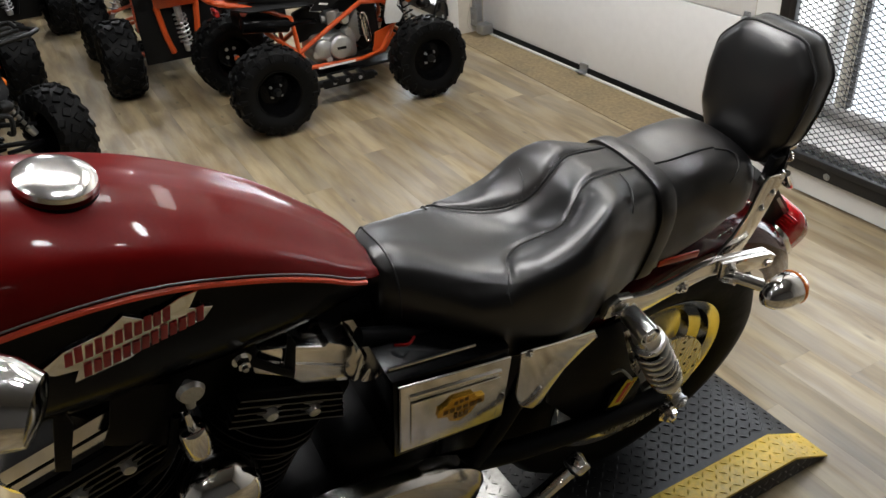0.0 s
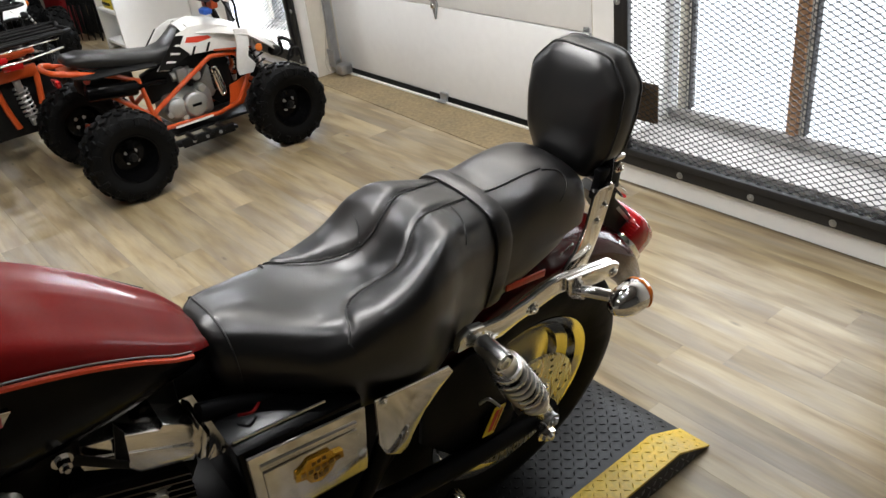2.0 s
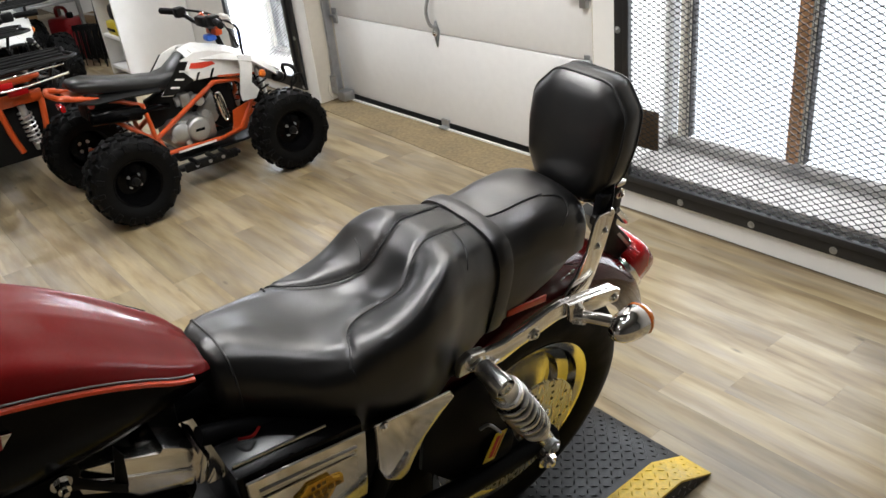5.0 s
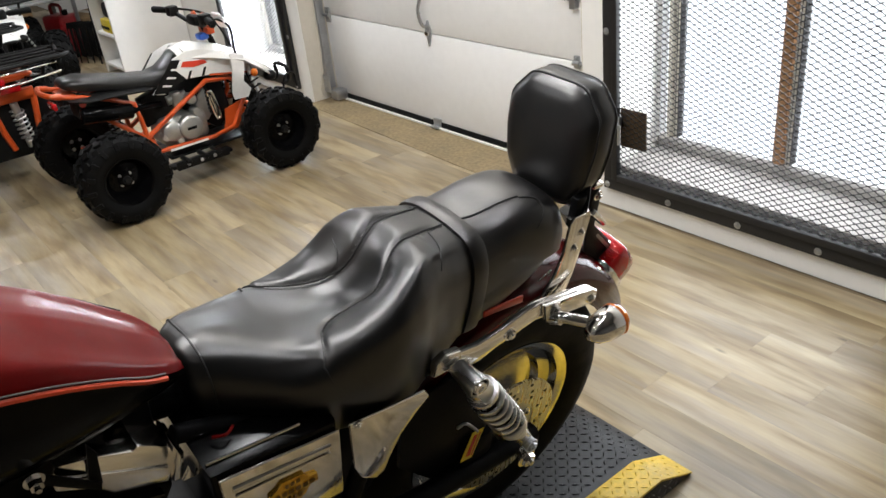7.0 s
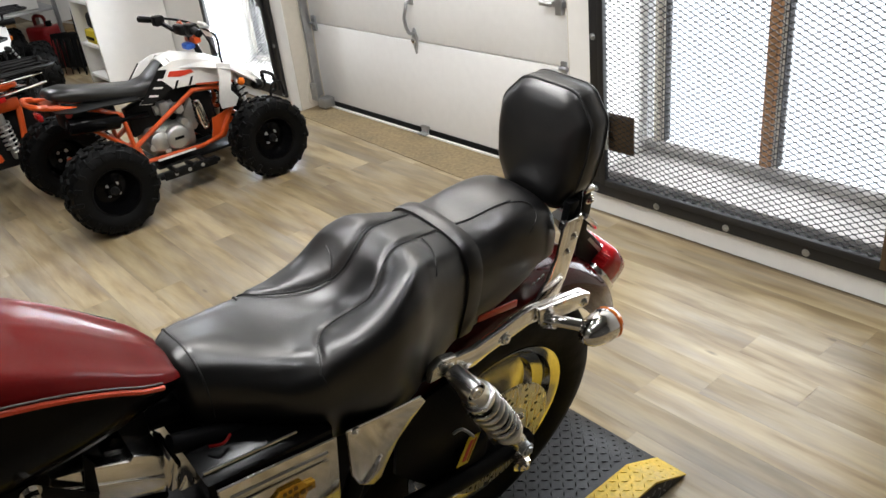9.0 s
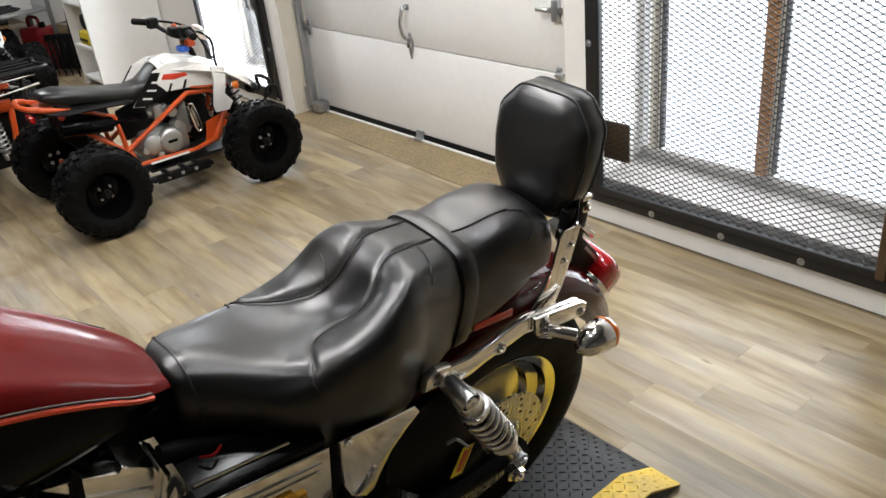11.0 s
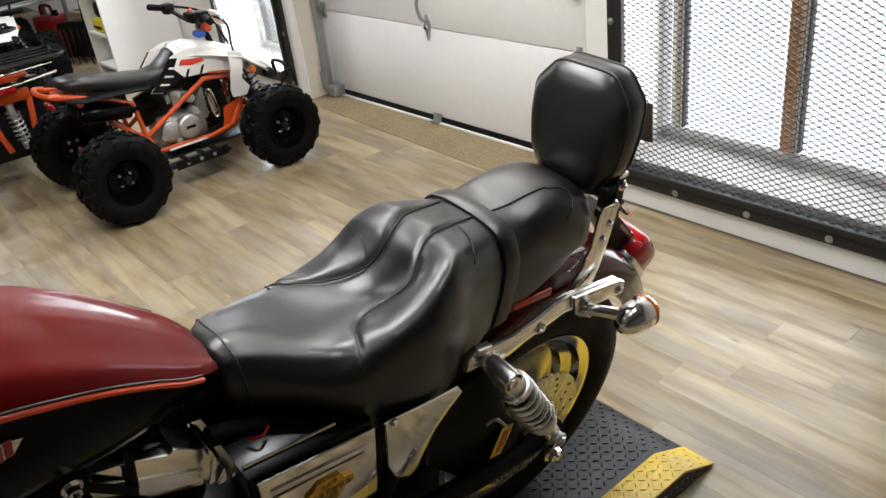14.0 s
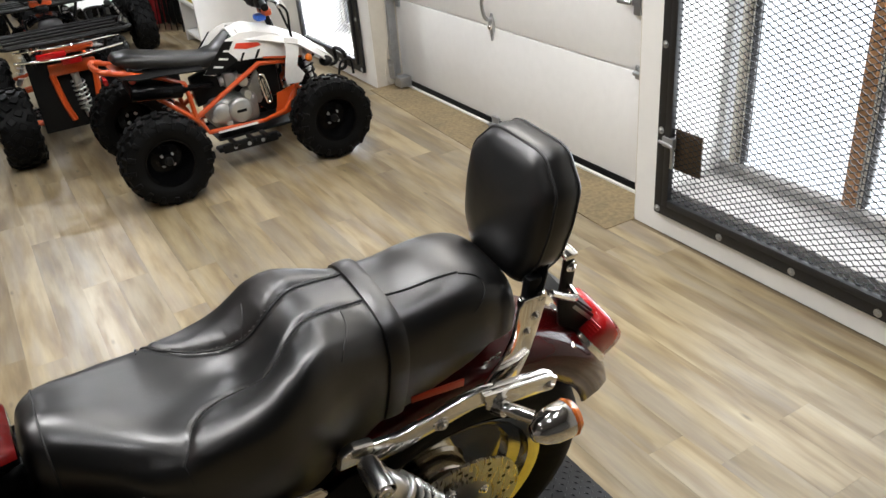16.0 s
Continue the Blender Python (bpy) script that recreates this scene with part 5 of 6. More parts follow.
part("spark_lead", tube([(0.08, -0.96, 0.70), (0.10, -0.92, 0.76), (0.09, -0.90, 0.82)], 0.006), RUBBER, engine)
part("lever_perch", moved(lathe([(0.0, -0.14), (0.030, -0.14), (0.034, -0.05), (0.033, -0.02), (0.026, 0.0), (0.010, 0.004), (0.0, 0.004)], seg=30), Matrix.Translation((0.30, -1.000, 1.172)) @ pose(0, 0, 0, 0, 14, 62)), CHROME, bike, "chrome handlebar end")
part("handlebar", tube([(0.29, -1.03, 1.18), (0.27, -1.12, 1.22), (0.15, -1.2, 1.24), (0, -1.22, 1.22), (-0.15, -1.2, 1.24), (-0.27, -1.12, 1.22), (-0.33, -1.0, 1.18)], 0.013, 10), CHROME, bike)
part("steering_head", tube([(0, -1.22, 0.95), (0, -1.22, 1.225)], 0.03, 14), DARK_METAL, bike)
part("side_stand", tube([(0.11, -0.78, 0.25), (0.17, -0.72, 0.10), (0.2, -0.70, 0.058)], 0.011), DARK_METAL, bike, "black side stand")

# ---- quad bikes: y forward, x to the right side, z up, standing on the floor ----
def knobbly_tyre(r, w):
    prof = [(r * 0.52, -w * 0.40), (r * 0.66, -w * 0.5), (r * 0.82, -w * 0.5), (r * 0.92, -w * 0.43), (r * 0.95, -w * 0.25), (r * 0.955, 0), (r * 0.95, w * 0.25), (r * 0.92, w * 0.43), (r * 0.82, w * 0.5), (r * 0.66, w * 0.5), (r * 0.52, w * 0.40)]
    return lathe(prof, (0, 0, 0), 36)


def knobs(r, w, n=17):
    out = []
    for k in range(n):
        a = 2 * math.pi * k / n
        for x, da, tilt in ((-0.36, 0.0, 26), (-0.12, 0.5, 30), (0.12, 0.0, -30), (0.36, 0.5, -26)):
            b = block(-w * 0.10, w * 0.10, -r * 0.085, r * 0.085, -0.006, 0.010, 0.002, 1)
            m = Matrix.Rotation(a + da * 2 * math.pi / n, 4, "X") @ Matrix.Translation((x * w, 0, r * 0.955 - (0.010 if abs(x) > 0.3 else 0))) @ Matrix.Rotation(radians(tilt), 4, "Z") @ Matrix.Rotation(radians(38 if x > 0.3 else (-38 if x < -0.3 else 0)), 4, "Y")
            out.append(moved(b, m))
        for s in (-1, 1):
            b = block(-0.004, 0.004, -r * 0.05, r * 0.05, -0.018, 0.018, 0.002, 1)
            out.append(moved(b, Matrix.Rotation(a + (0.25 if s > 0 else 0.75) * 2 * math.pi / n, 4, "X") @ Matrix.Translation((s * w * 0.495, 0, r * 0.84)) @ Matrix.Rotation(radians(-16 * s), 4, "Y")))
    return join(*out)


def atv_wheel(parent, x, y, r, w, s):
    m = Matrix.Translation((x, y, r)) @ Matrix.Diagonal((s, 1, 1, 1))
    wh = part("wheel", moved(lathe([(r * 0.50, -w * 0.40), (r * 0.53, -w * 0.42), (r * 0.53, -w * 0.36), (r * 0.46, -w * 0.30), (r * 0.46, w * 0.1), (r * 0.48, w * 0.30), (r * 0.53, w * 0.40), (r * 0.54, w * 0.43), (r * 0.50, w * 0.42), (r * 0.44, w * 0.22), (r * 0.36, w * 0.10), (r * 0.18, w * 0.14), (r * 0.14, w * 0.22), (0, w * 0.22)], (0, 0, 0), 36), m), GLOSS_BLACK, parent, "black steel rim")
    part("tyre", moved(knobbly_tyre(r, w), m), KNOB_RUBBER, wh, "black knobbly tyre")
    part("tread", moved(knobs(r, w), m), KNOB_RUBBER, wh)["kind"] = "stuff"
    for k in range(4):
        a = math.pi / 4 + k * math.pi / 2
        part("wheel_nut", moved(bolt((w * 0.15, 0.03 * math.cos(a), 0.03 * math.sin(a)), (1, 0, 0), 0.007, 0.008), m), GALV, wh)
    part("hub_cap", moved(lathe([(0.0, w * 0.36), (0.014, w * 0.35), (0.018, w * 0.30), (0.02, w * 0.2)], (0, 0, 0), 18), m), PLASTIC_BLACK, wh)
    return wh


def sheet(rows, t=0.006):
    """A curved plastic panel from rows of points, with thickness."""
    bm = bmesh.new()
    vs = [[bm.verts.new(p) for p in r] for r in rows]
    for a, b in zip(vs, vs[1:]):
        for j in range(len(a) - 1):
            bm.faces.new((a[j], a[j + 1], b[j + 1], b[j]))
    bmesh.ops.recalc_face_normals(bm, faces=bm.faces)
    bmesh.ops.solidify(bm, geom=bm.faces[:], thickness=t)
    return bm


def spring_damper(parent, p0, p1, col, r=0.026):
    p0, p1 = Vector(p0), Vector(p1)
    d = (p1 - p0)
    ln = d.length
    d.normalize()
    sh = part("shock", join(rod(p0, p0 + d * ln * 0.35, r * 0.6, r * 0.6, 14), rod(p0, p1, r * 0.35, r * 0.35, 10), rod(p1 - d * 0.04, p1, r * 0.7, r * 0.6, 14)), ALLOY, parent, "shock absorber")
    u = d.orthogonal().normalized()
    v = d.cross(u)
    pts = [p0 + d * (ln * (0.15 + 0.7 * i / 84)) + (u * math.cos(i * 0.52) + v * math.sin(i * 0.52)) * r for i in range(85)]
    part("spring", tube(pts, 0.0045, 6, 1, smooth=False), col, sh, "coil spring")


def quad(m, label, body, frame, trim, racks=False, group="quad bikes in a row"):
    q = root("quad_bike", m, label, "quad bike", group)
    F, R = 0.41, -0.40
    for s in (1, -1):
        atv_wheel(q, 0.335 * s, R, 0.205, 0.185, s)
        atv_wheel(q, 0.34 * s, F, 0.200, 0.155, s)
        part("frame_rail", tube([(0.125 * s, -0.185, 0.280), (0.13 * s, 0.0, 0.386), (0.12 * s, 0.165, 0.470), (0.10 * s, 0.29, 0.452), (0.09 * s, 0.36, 0.40)], 0.0125, 8, 1), frame, q, "painted tubular frame")
        part("frame_rail", tube([(0.11 * s, -0.53, 0.575), (0.11 * s, -0.42, 0.545), (0.12 * s, -0.30, 0.505), (0.12 * s, -0.20, 0.455), (0.125 * s, -0.190, 0.36), (0.125 * s, -0.183, 0.272)], 0.0115, 8, 1), frame, q)
        part("frame_rail", tube([(0.11 * s, -0.35, 0.43), (0.12 * s, -0.27, 0.355), (0.125 * s, -0.175, 0.268), (0.13 * s, -0.14, 0.20), (0.13 * s, 0.14, 0.190), (0.12 * s, 0.26, 0.21), (0.10 * s, 0.36, 0.34), (0.09 * s, 0.36, 0.42)], 0.0115, 8, 1), frame, q)
        part("rail_label", block(0.1435 * s, 0.1445 * s, -0.10, 0.10, 0.186, 0.197), WHITE_PLASTIC, q)
        part("arm_bracket", plate([(0.235, 0.30), (0.33, 0.325), (0.345, 0.27), (0.285, 0.19), (0.20, 0.178), (0.225, 0.24)], 0.098 * s, 0.108 * s, 0.003), frame, q)
        part("upper_arm", tube([(0.09 * s, 0.36, 0.30), (0.26 * s, 0.41, 0.26)], 0.011, 8), frame, q)
        part("lower_arm", tube([(0.09 * s, 0.46, 0.20), (0.26 * s, 0.41, 0.18), (0.09 * s, 0.34, 0.20)], 0.011, 8), frame, q)
        spring_damper(q, (0.11 * s, 0.40, 0.50), (0.24 * s, 0.41, 0.22), trim)
        part("footrest", join(block(0.135 * s, 0.200 * s, -0.13, 0.19, 0.108, 0.128, 0.006), block(0.196 * s, 0.206 * s, -0.11, 0.17, 0.100, 0.142, 0.004), *[block(0.12 * s, 0.23 * s, y, y + 0.022, 0.128, 0.146, 0.004) for y in (-0.06, 0.03, 0.10)]), PLASTIC_BLACK, q, "black footrest and skid rail")
        for fy in (-0.05, 0.02, 0.09):
            part("rail_screw", bolt((0.207 * s, fy, 0.122), (s, 0, 0), 0.007, 0.003), GALV, q)
        # front fender, side shroud with its graphics, and drooping flap
        part("front_fender", sheet([[(0.06 * s, 0.10, 0.640), (0.10 * s, 0.10, 0.628), (0.125 * s, 0.10, 0.600)], [(0.06 * s, 0.20, 0.635), (0.11 * s, 0.21, 0.615), (0.15 * s, 0.22, 0.575)], [(0.05 * s, 0.31, 0.595), (0.13 * s, 0.34, 0.565), (0.19 * s, 0.36, 0.535)], [(0.05 * s, 0.43, 0.535), (0.12 * s, 0.46, 0.490), (0.17 * s, 0.47, 0.450)], [(0.04 * s, 0.54, 0.455), (0.08 * s, 0.55, 0.415), (0.11 * s, 0.54, 0.395)]]), body, q, "moulded front fender", 60)
        part("side_shroud", plate([(-0.105, 0.472), (-0.03, 0.545), (0.03, 0.612), (0.10, 0.634), (0.17, 0.628), (0.27, 0.598), (0.35, 0.552), (0.43, 0.498), (0.45, 0.460), (0.40, 0.452), (0.30, 0.470), (0.19, 0.494), (0.05, 0.505), (-0.05, 0.458)], 0.118 * s, 0.128 * s, 0.004), body, q, "moulded side shroud")
        part("graphic_panel", plate([(-0.104, 0.474), (0.020, 0.608), (0.062, 0.600), (0.030, 0.555), (0.070, 0.508), (-0.045, 0.463)], 0.1285 * s, 0.1300 * s), PLASTIC_BLACK, q)
        for i in range(3):
            part("graphic_bar", plate([(-0.055 + 0.03 * i, 0.497 + 0.032 * i), (-0.047 + 0.03 * i, 0.505 + 0.032 * i), (-0.005 + 0.03 * i, 0.494 + 0.032 * i), (-0.012 + 0.03 * i, 0.487 + 0.032 * i)], 0.1303 * s, 0.1312 * s), body, q)
        part("graphic_block", plate([(0.060, 0.566), (0.075, 0.588), (0.180, 0.572), (0.192, 0.556), (0.12, 0.552)], 0.1285 * s, 0.131 * s), STICKER_RED if frame is ORANGE else trim, q)
        for gy in (0.075, 0.150):
            part("vent_slot", plate([(gy, 0.500), (gy + 0.022, 0.538), (gy + 0.034, 0.538), (gy + 0.012, 0.499)], 0.1285 * s, 0.1305 * s), PLASTIC_BLACK, q)
        part("graphic_stripe", plate([(0.19, 0.500), (0.30, 0.480), (0.40, 0.462), (0.40, 0.454), (0.30, 0.470), (0.19, 0.490)], 0.1285 * s, 0.1302 * s), frame, q)
        part("knee_flap", sheet([[(0.165 * s, 0.300, 0.575), (0.175 * s, 0.365, 0.560)], [(0.185 * s, 0.292, 0.51), (0.19 * s, 0.352, 0.50)], [(0.175 * s, 0.280, 0.44), (0.185 * s, 0.335, 0.435)], [(0.165 * s, 0.272, 0.385), (0.175 * s, 0.372, 0.385)], [(0.160 * s, 0.278, 0.348), (0.165 * s, 0.350, 0.345)]], 0.010), body, q, "drooping fender flap", 60)
        part("headlight", sphere((0.11 * s, 0.515, 0.405), 0.038, (1.0, 0.9, 0.7)), PLASTIC_BLACK, q, "black headlight pod")
        part("indicator", sphere((0.185 * s, 0.400, 0.462), 0.021, (0.8, 0.9, 1)), AMBER, q, "amber indicator")
        part("rear_fender", sheet([[(0.08 * s, -0.10, 0.515), (0.13 * s, -0.10, 0.50)], [(0.09 * s, -0.28, 0.535), (0.17 * s, -0.28, 0.525)], [(0.09 * s, -0.43, 0.55), (0.19 * s, -0.41, 0.535)], [(0.08 * s, -0.49, 0.555), (0.14 * s, -0.48, 0.545)]]), PLASTIC_BLACK if not racks else body, q, "rear fender", 60)
        part("grip", rod((0.24 * s, 0.20, 0.77), (0.36 * s, 0.17, 0.77), 0.016, 0.017, 12, 0.003), RUBBER, q, "black rubber grip")
        part("lever", tube([(0.22 * s, 0.24, 0.77), (0.28 * s, 0.26, 0.77), (0.35 * s, 0.23, 0.765)], 0.005, 6), ALLOY, q)
    part("handlebar", tube([(-0.36, 0.17, 0.77), (-0.22, 0.20, 0.77), (-0.08, 0.24, 0.72), (0.08, 0.24, 0.72), (0.22, 0.20, 0.77), (0.36, 0.17, 0.77)], 0.011, 8), PLASTIC_BLACK, q)
    part("switch_block", block(0.17, 0.23, 0.18, 0.23, 0.745, 0.795, 0.008), PLASTIC_BLACK, q)
    part("switch_block", block(-0.23, -0.17, 0.18, 0.23, 0.745, 0.795, 0.008), PLASTIC_BLACK, q)
    part("bar_clamp", block(-0.05, 0.05, 0.21, 0.25, 0.715, 0.765, 0.01), PLASTIC_BLACK, q)
    part("steering_stem", tube([(0, 0.25, 0.75), (0, 0.30, 0.60), (0, 0.34, 0.40)], 0.016, 10), PLASTIC_BLACK, q)
    part("number_plate", moved(block(-0.045, 0.045, -0.012, 0.008, -0.045, 0.040, 0.010, 3), Matrix.Translation((0, 0.36, 0.715)) @ pose(0, 0, 0, 24, 0, 0)), body, q, "small front number board")
    part("ignition_cap", block(-0.035, 0.035, 0.225, 0.275, 0.640, 0.672, 0.012), BLUE if body is WHITE_PLASTIC and not racks else PLASTIC_BLACK, q)
    part("fork_crown", join(block(-0.06, 0.06, 0.26, 0.30, 0.665, 0.70, 0.01), rod((0.05, 0.28, 0.70), (0.05, 0.25, 0.77), 0.012), rod((-0.05, 0.28, 0.70), (-0.05, 0.25, 0.77), 0.012)), frame, q)
    part("brake_cable", tube([(0.2, 0.22, 0.78), (0.14, 0.34, 0.70), (0.10, 0.36, 0.56), (0.12, 0.40, 0.40)], 0.006, 6), RUBBER, q)
    part("brake_cable", tube([(-0.2, 0.22, 0.78), (-0.12, 0.36, 0.72), (0.02, 0.38, 0.58)], 0.006, 6), RUBBER, q)
    nose = [[(x * k, y, z + c * (1 - (x / 0.12) ** 2)) for x in (-0.12, -0.08, -0.04, 0, 0.04, 0.08, 0.12)] for k, y, z, c in ((0.9, 0.07, 0.60, 0.035), (1.0, 0.16, 0.615, 0.038), (1.0, 0.30, 0.575, 0.035), (0.95, 0.44, 0.505, 0.03), (0.8, 0.53, 0.44, 0.02), (0.5, 0.58, 0.395, 0.01))]
    part("nose_cowl", sheet(nose), body, q, "sloping front cowl", 70)
    # seat
    rows = [(-0.475, 0.060, 0.606, 0.590), (-0.455, 0.085, 0.624, 0.580), (-0.39, 0.105, 0.624, 0.560), (-0.29, 0.105, 0.600, 0.542), (-0.17, 0.10, 0.572, 0.515), (-0.07, 0.092, 0.556, 0.495), (-0.01, 0.085, 0.568, 0.500), (0.03, 0.074, 0.598, 0.53), (0.06, 0.062, 0.622, 0.57), (0.085, 0.048, 0.630, 0.60)]
    rings = [[(x * w, y, b + (t - b) * k) for x, k in ((-0.92, 0), (-1, 0.45), (-0.93, 0.8), (-0.6, 0.98), (0, 1.0), (0.6, 0.98), (0.93, 0.8), (1, 0.45), (0.92, 0))] for y, w, t, b in rows]
    part("seat", loft(rings), VINYL, q, "black vinyl seat", 60)
    # engine
    eng = part("engine", join(block(-0.10, 0.10, -0.10, 0.14, 0.19, 0.33, 0.03, 3), moved(block(-0.055, 0.055, -0.05, 0.05, 0, 0.15, 0.012), Matrix.Translation((0, 0.12, 0.28)) @ pose(0, 0, 0, -38, 0, 0))), ALLOY, q, "cast alloy engine")
    part("clutch_cover", lathe([(0.0, 0.142), (0.046, 0.142), (0.056, 0.138), (0.062, 0.128), (0.062, 0.10)], (0, 0.035, 0.268), 30), ALLOY, eng, "round alloy engine cover")
    part("cover_mark", block(0.1425, 0.1435, 0.010, 0.058, 0.262, 0.276), DARK_METAL, eng)
    part("side_cover", lathe([(0.0, 0.13), (0.04, 0.128), (0.05, 0.12), (0.05, 0.10)], (0, -0.055, 0.268), 26), ALLOY, eng)
    for cy, cz, cr in ((-0.098, 0.252, 0.020), (-0.03, 0.215, 0.018), (0.085, 0.335, 0.022), (0.075, 0.400, 0.026)):
        part("engine_boss", lathe([(0.0, 0.128), (cr * 0.8, 0.126), (cr, 0.118), (cr, 0.07)], (0, cy, cz), 18), ALLOY, eng)
    for i in range(6):
        part("cooling_fin", moved(block(-0.062, 0.062, -0.057, 0.057, 0.05 + 0.016 * i, 0.054 + 0.016 * i), Matrix.Translation((0, 0.12, 0.28)) @ pose(0, 0, 0, -38, 0, 0)), ALLOY, eng)
    part("carburettor", join(rod((0.03, -0.02, 0.40), (0.03, 0.08, 0.41), 0.024), block(0.0, 0.07, 0.0, 0.05, 0.37, 0.44, 0.008)), ALLOY, eng)
    part("exhaust", join(tube([(0.05, -0.06, 0.40), (0.09, -0.14, 0.42), (0.13, -0.22, 0.43)], 0.016, 10), rod((0.13, -0.22, 0.43), (0.14, -0.45, 0.47), 0.036, 0.038, 20, 0.01)), GLOSS_BLACK, q, "black exhaust")
    part("heat_shield", tube([(0.172, 0.140, 0.412), (0.172, 0.150, 0.428), (0.172, 0.165, 0.412), (0.172, 0.180, 0.305), (0.172, 0.170, 0.288), (0.172, 0.157, 0.302)], 0.0055, 8, 4, True), CHROME, q, "slotted chrome heat shield")
    part("heat_shield_bar", rod((0.172, 0.153, 0.41), (0.172, 0.167, 0.31), 0.004), CHROME, q)
    part("swingarm", join(tube([(0.07, -0.14, 0.24), (0.06, -0.40, 0.205)], 0.018, 8), tube([(-0.07, -0.14, 0.24), (-0.06, -0.40, 0.205)], 0.018, 8), rod((-0.25, -0.40, 0.205), (0.25, -0.40, 0.205), 0.016)), frame, q)
    spring_damper(q, (0, -0.30, 0.50), (0, -0.26, 0.24), trim, 0.03)
    part("rear_carrier", join(tube([(0.11, -0.50, 0.572), (0.10, -0.545, 0.582), (0.0, -0.56, 0.582), (-0.10, -0.545, 0.582), (-0.11, -0.50, 0.572)], 0.013, 8), block(-0.09, 0.09, -0.49, -0.43, 0.545, 0.56, 0.006)), frame, q, "painted rear grab bar")
    part("side_reflector", rod((0.124, -0.425, 0.520), (0.130, -0.425, 0.520), 0.016, 0.016, 18), RED_LENS, q, "round red reflector")
    part("tail_lamp", block(-0.05, 0.05, -0.535, -0.515, 0.50, 0.53, 0.006), RED_LENS, q)
    part("front_bumper", join(tube([(0.06, 0.60, 0.33), (0.06, 0.64, 0.34), (0.06, 0.64, 0.41), (-0.06, 0.64, 0.41), (-0.06, 0.64, 0.34), (-0.06, 0.60, 0.33)], 0.010, 8)), PLASTIC_BLACK, q)
    part("fender_guard", tube([(0.15, 0.56, 0.33), (0.15, 0.580, 0.392), (0.15, 0.632, 0.392), (0.15, 0.640, 0.320)], 0.0065, 8, 3), PLASTIC_BLACK, q)
    part("airbox", block(-0.085, 0.085, -0.44, -0.20, 0.42, 0.515, 0.03, 3), PLASTIC_BLACK, q, "black airbox under the seat")
    part("engine_shroud", block(-0.075, 0.075, 0.17, 0.27, 0.28, 0.50, 0.02), PLASTIC_BLACK, q)
    # Added black filler so no pale floor shows through the engine gap.
    part("inner_panel", plate([(-0.14, 0.30), (-0.15, 0.44), (0.05, 0.50), (0.28, 0.46), (0.30, 0.24), (0.20, 0.20), (0.05, 0.34)], -0.03, 0.03, 0.004), PLASTIC_BLACK, q)
    part("skid_plate", block(-0.12, 0.12, -0.10, 0.40, 0.135, 0.15, 0.005), PLASTIC_BLACK, q)
    if racks:
        # rear hanger with its spring leg, under the rack
        part("rear_hanger", join(block(-0.115, 0.115, -0.475, -0.45, 0.440, 0.500, 0.006), tube([(-0.105, -0.462, 0.45), (-0.085, -0.462, 0.30), (-0.06, -0.455, 0.20)], 0.016, 8), tube([(0.105, -0.462, 0.45), (0.085, -0.462, 0.30), (0.06, -0.455, 0.20)], 0.016, 8)), frame, q, "painted rear hanger")
        spring_damper(q, (0.0, -0.47, 0.44), (0.02, -0.465, 0.20), ALLOY, 0.032)
        # Added black sheet: stands for the dark between the rear wheels.
        part("view_block", block(-0.21, 0.21, -0.435, -0.425, 0.15, 0.52, 0.006), PLASTIC_BLACK, q, "black sheet added to hide the floor behind the hanger")
        part("tail_lens", block(-0.16, -0.02, -0.585, -0.572, 0.555, 0.585, 0.005), RED_LENS, q, "wide red tail lens")
        part("tail_trim", join(tube([(-0.26, -0.52, 0.55), (0.0, -0.585, 0.545), (0.26, -0.52, 0.55)], 0.007, 8), tube([(-0.25, -0.53, 0.60), (0.0, -0.59, 0.605), (0.25, -0.53, 0.60)], 0.005, 8)), CHROME, q, "bright rear trim")
        for y0, y1, z in ((-0.56, -0.24, 0.63), (0.30, 0.58, 0.66)):
            rk = part("cargo_rack", tube([(-0.27, y0, z), (0.27, y0, z), (0.29, (y0 + y1) / 2, z), (0.27, y1, z), (-0.27, y1, z), (-0.29, (y0 + y1) / 2, z)], 0.010, 8, 3, True), PLASTIC_BLACK, q, "black tubular cargo rack")
            for i in range(4):
                yy = y0 + (y1 - y0) * (i + 0.5) / 4
                part("rack_bar", rod((-0.28, yy, z), (0.28, yy, z), 0.008), PLASTIC_BLACK, rk)
            for s in (-1, 1):
                part("rack_leg", tube([(0.2 * s, y0 + 0.05, z), (0.17 * s, y0 + 0.08, z - 0.12)], 0.009, 8), PLASTIC_BLACK, rk)
    return q


quad(pose(-1.925, -1.045, 0, 0, 0, 0), "white, orange and black youth sport quad bike with knobbly tyres", WHITE_PLASTIC, ORANGE, PLASTIC_BLACK)
util = quad(pose(-2.975, -1.63, 0, 0, 0, 90), "black utility quad bike with cargo racks and orange frame", GLOSS_BLACK, ORANGE, WHITE_PLASTIC, True)
near = quad(pose(-1.95, -2.86, 0, 0, 0, -66), "glossy black quad bike with amber indicators", GLOSS_BLACK, DARK_METAL, PLASTIC_BLACK, True)
white2 = quad(pose(-4.98, -1.22, 0, 0, 0, -90), "white sport quad bike with black seat and racks", WHITE_PLASTIC, DARK_METAL, PLASTIC_BLACK, True)
copy_thing(util, pose(-3.25, -2.85, 0, 0, 0, 100))
copy_thing(white2, pose(-4.55, -2.45, 0, 0, 0, 95))
copy_thing(util, pose(-6.2, -2.15, 0, 0, 0, 88))
copy_thing(white2, pose(-6.5, -1.2, 0, 0, 0, -90))
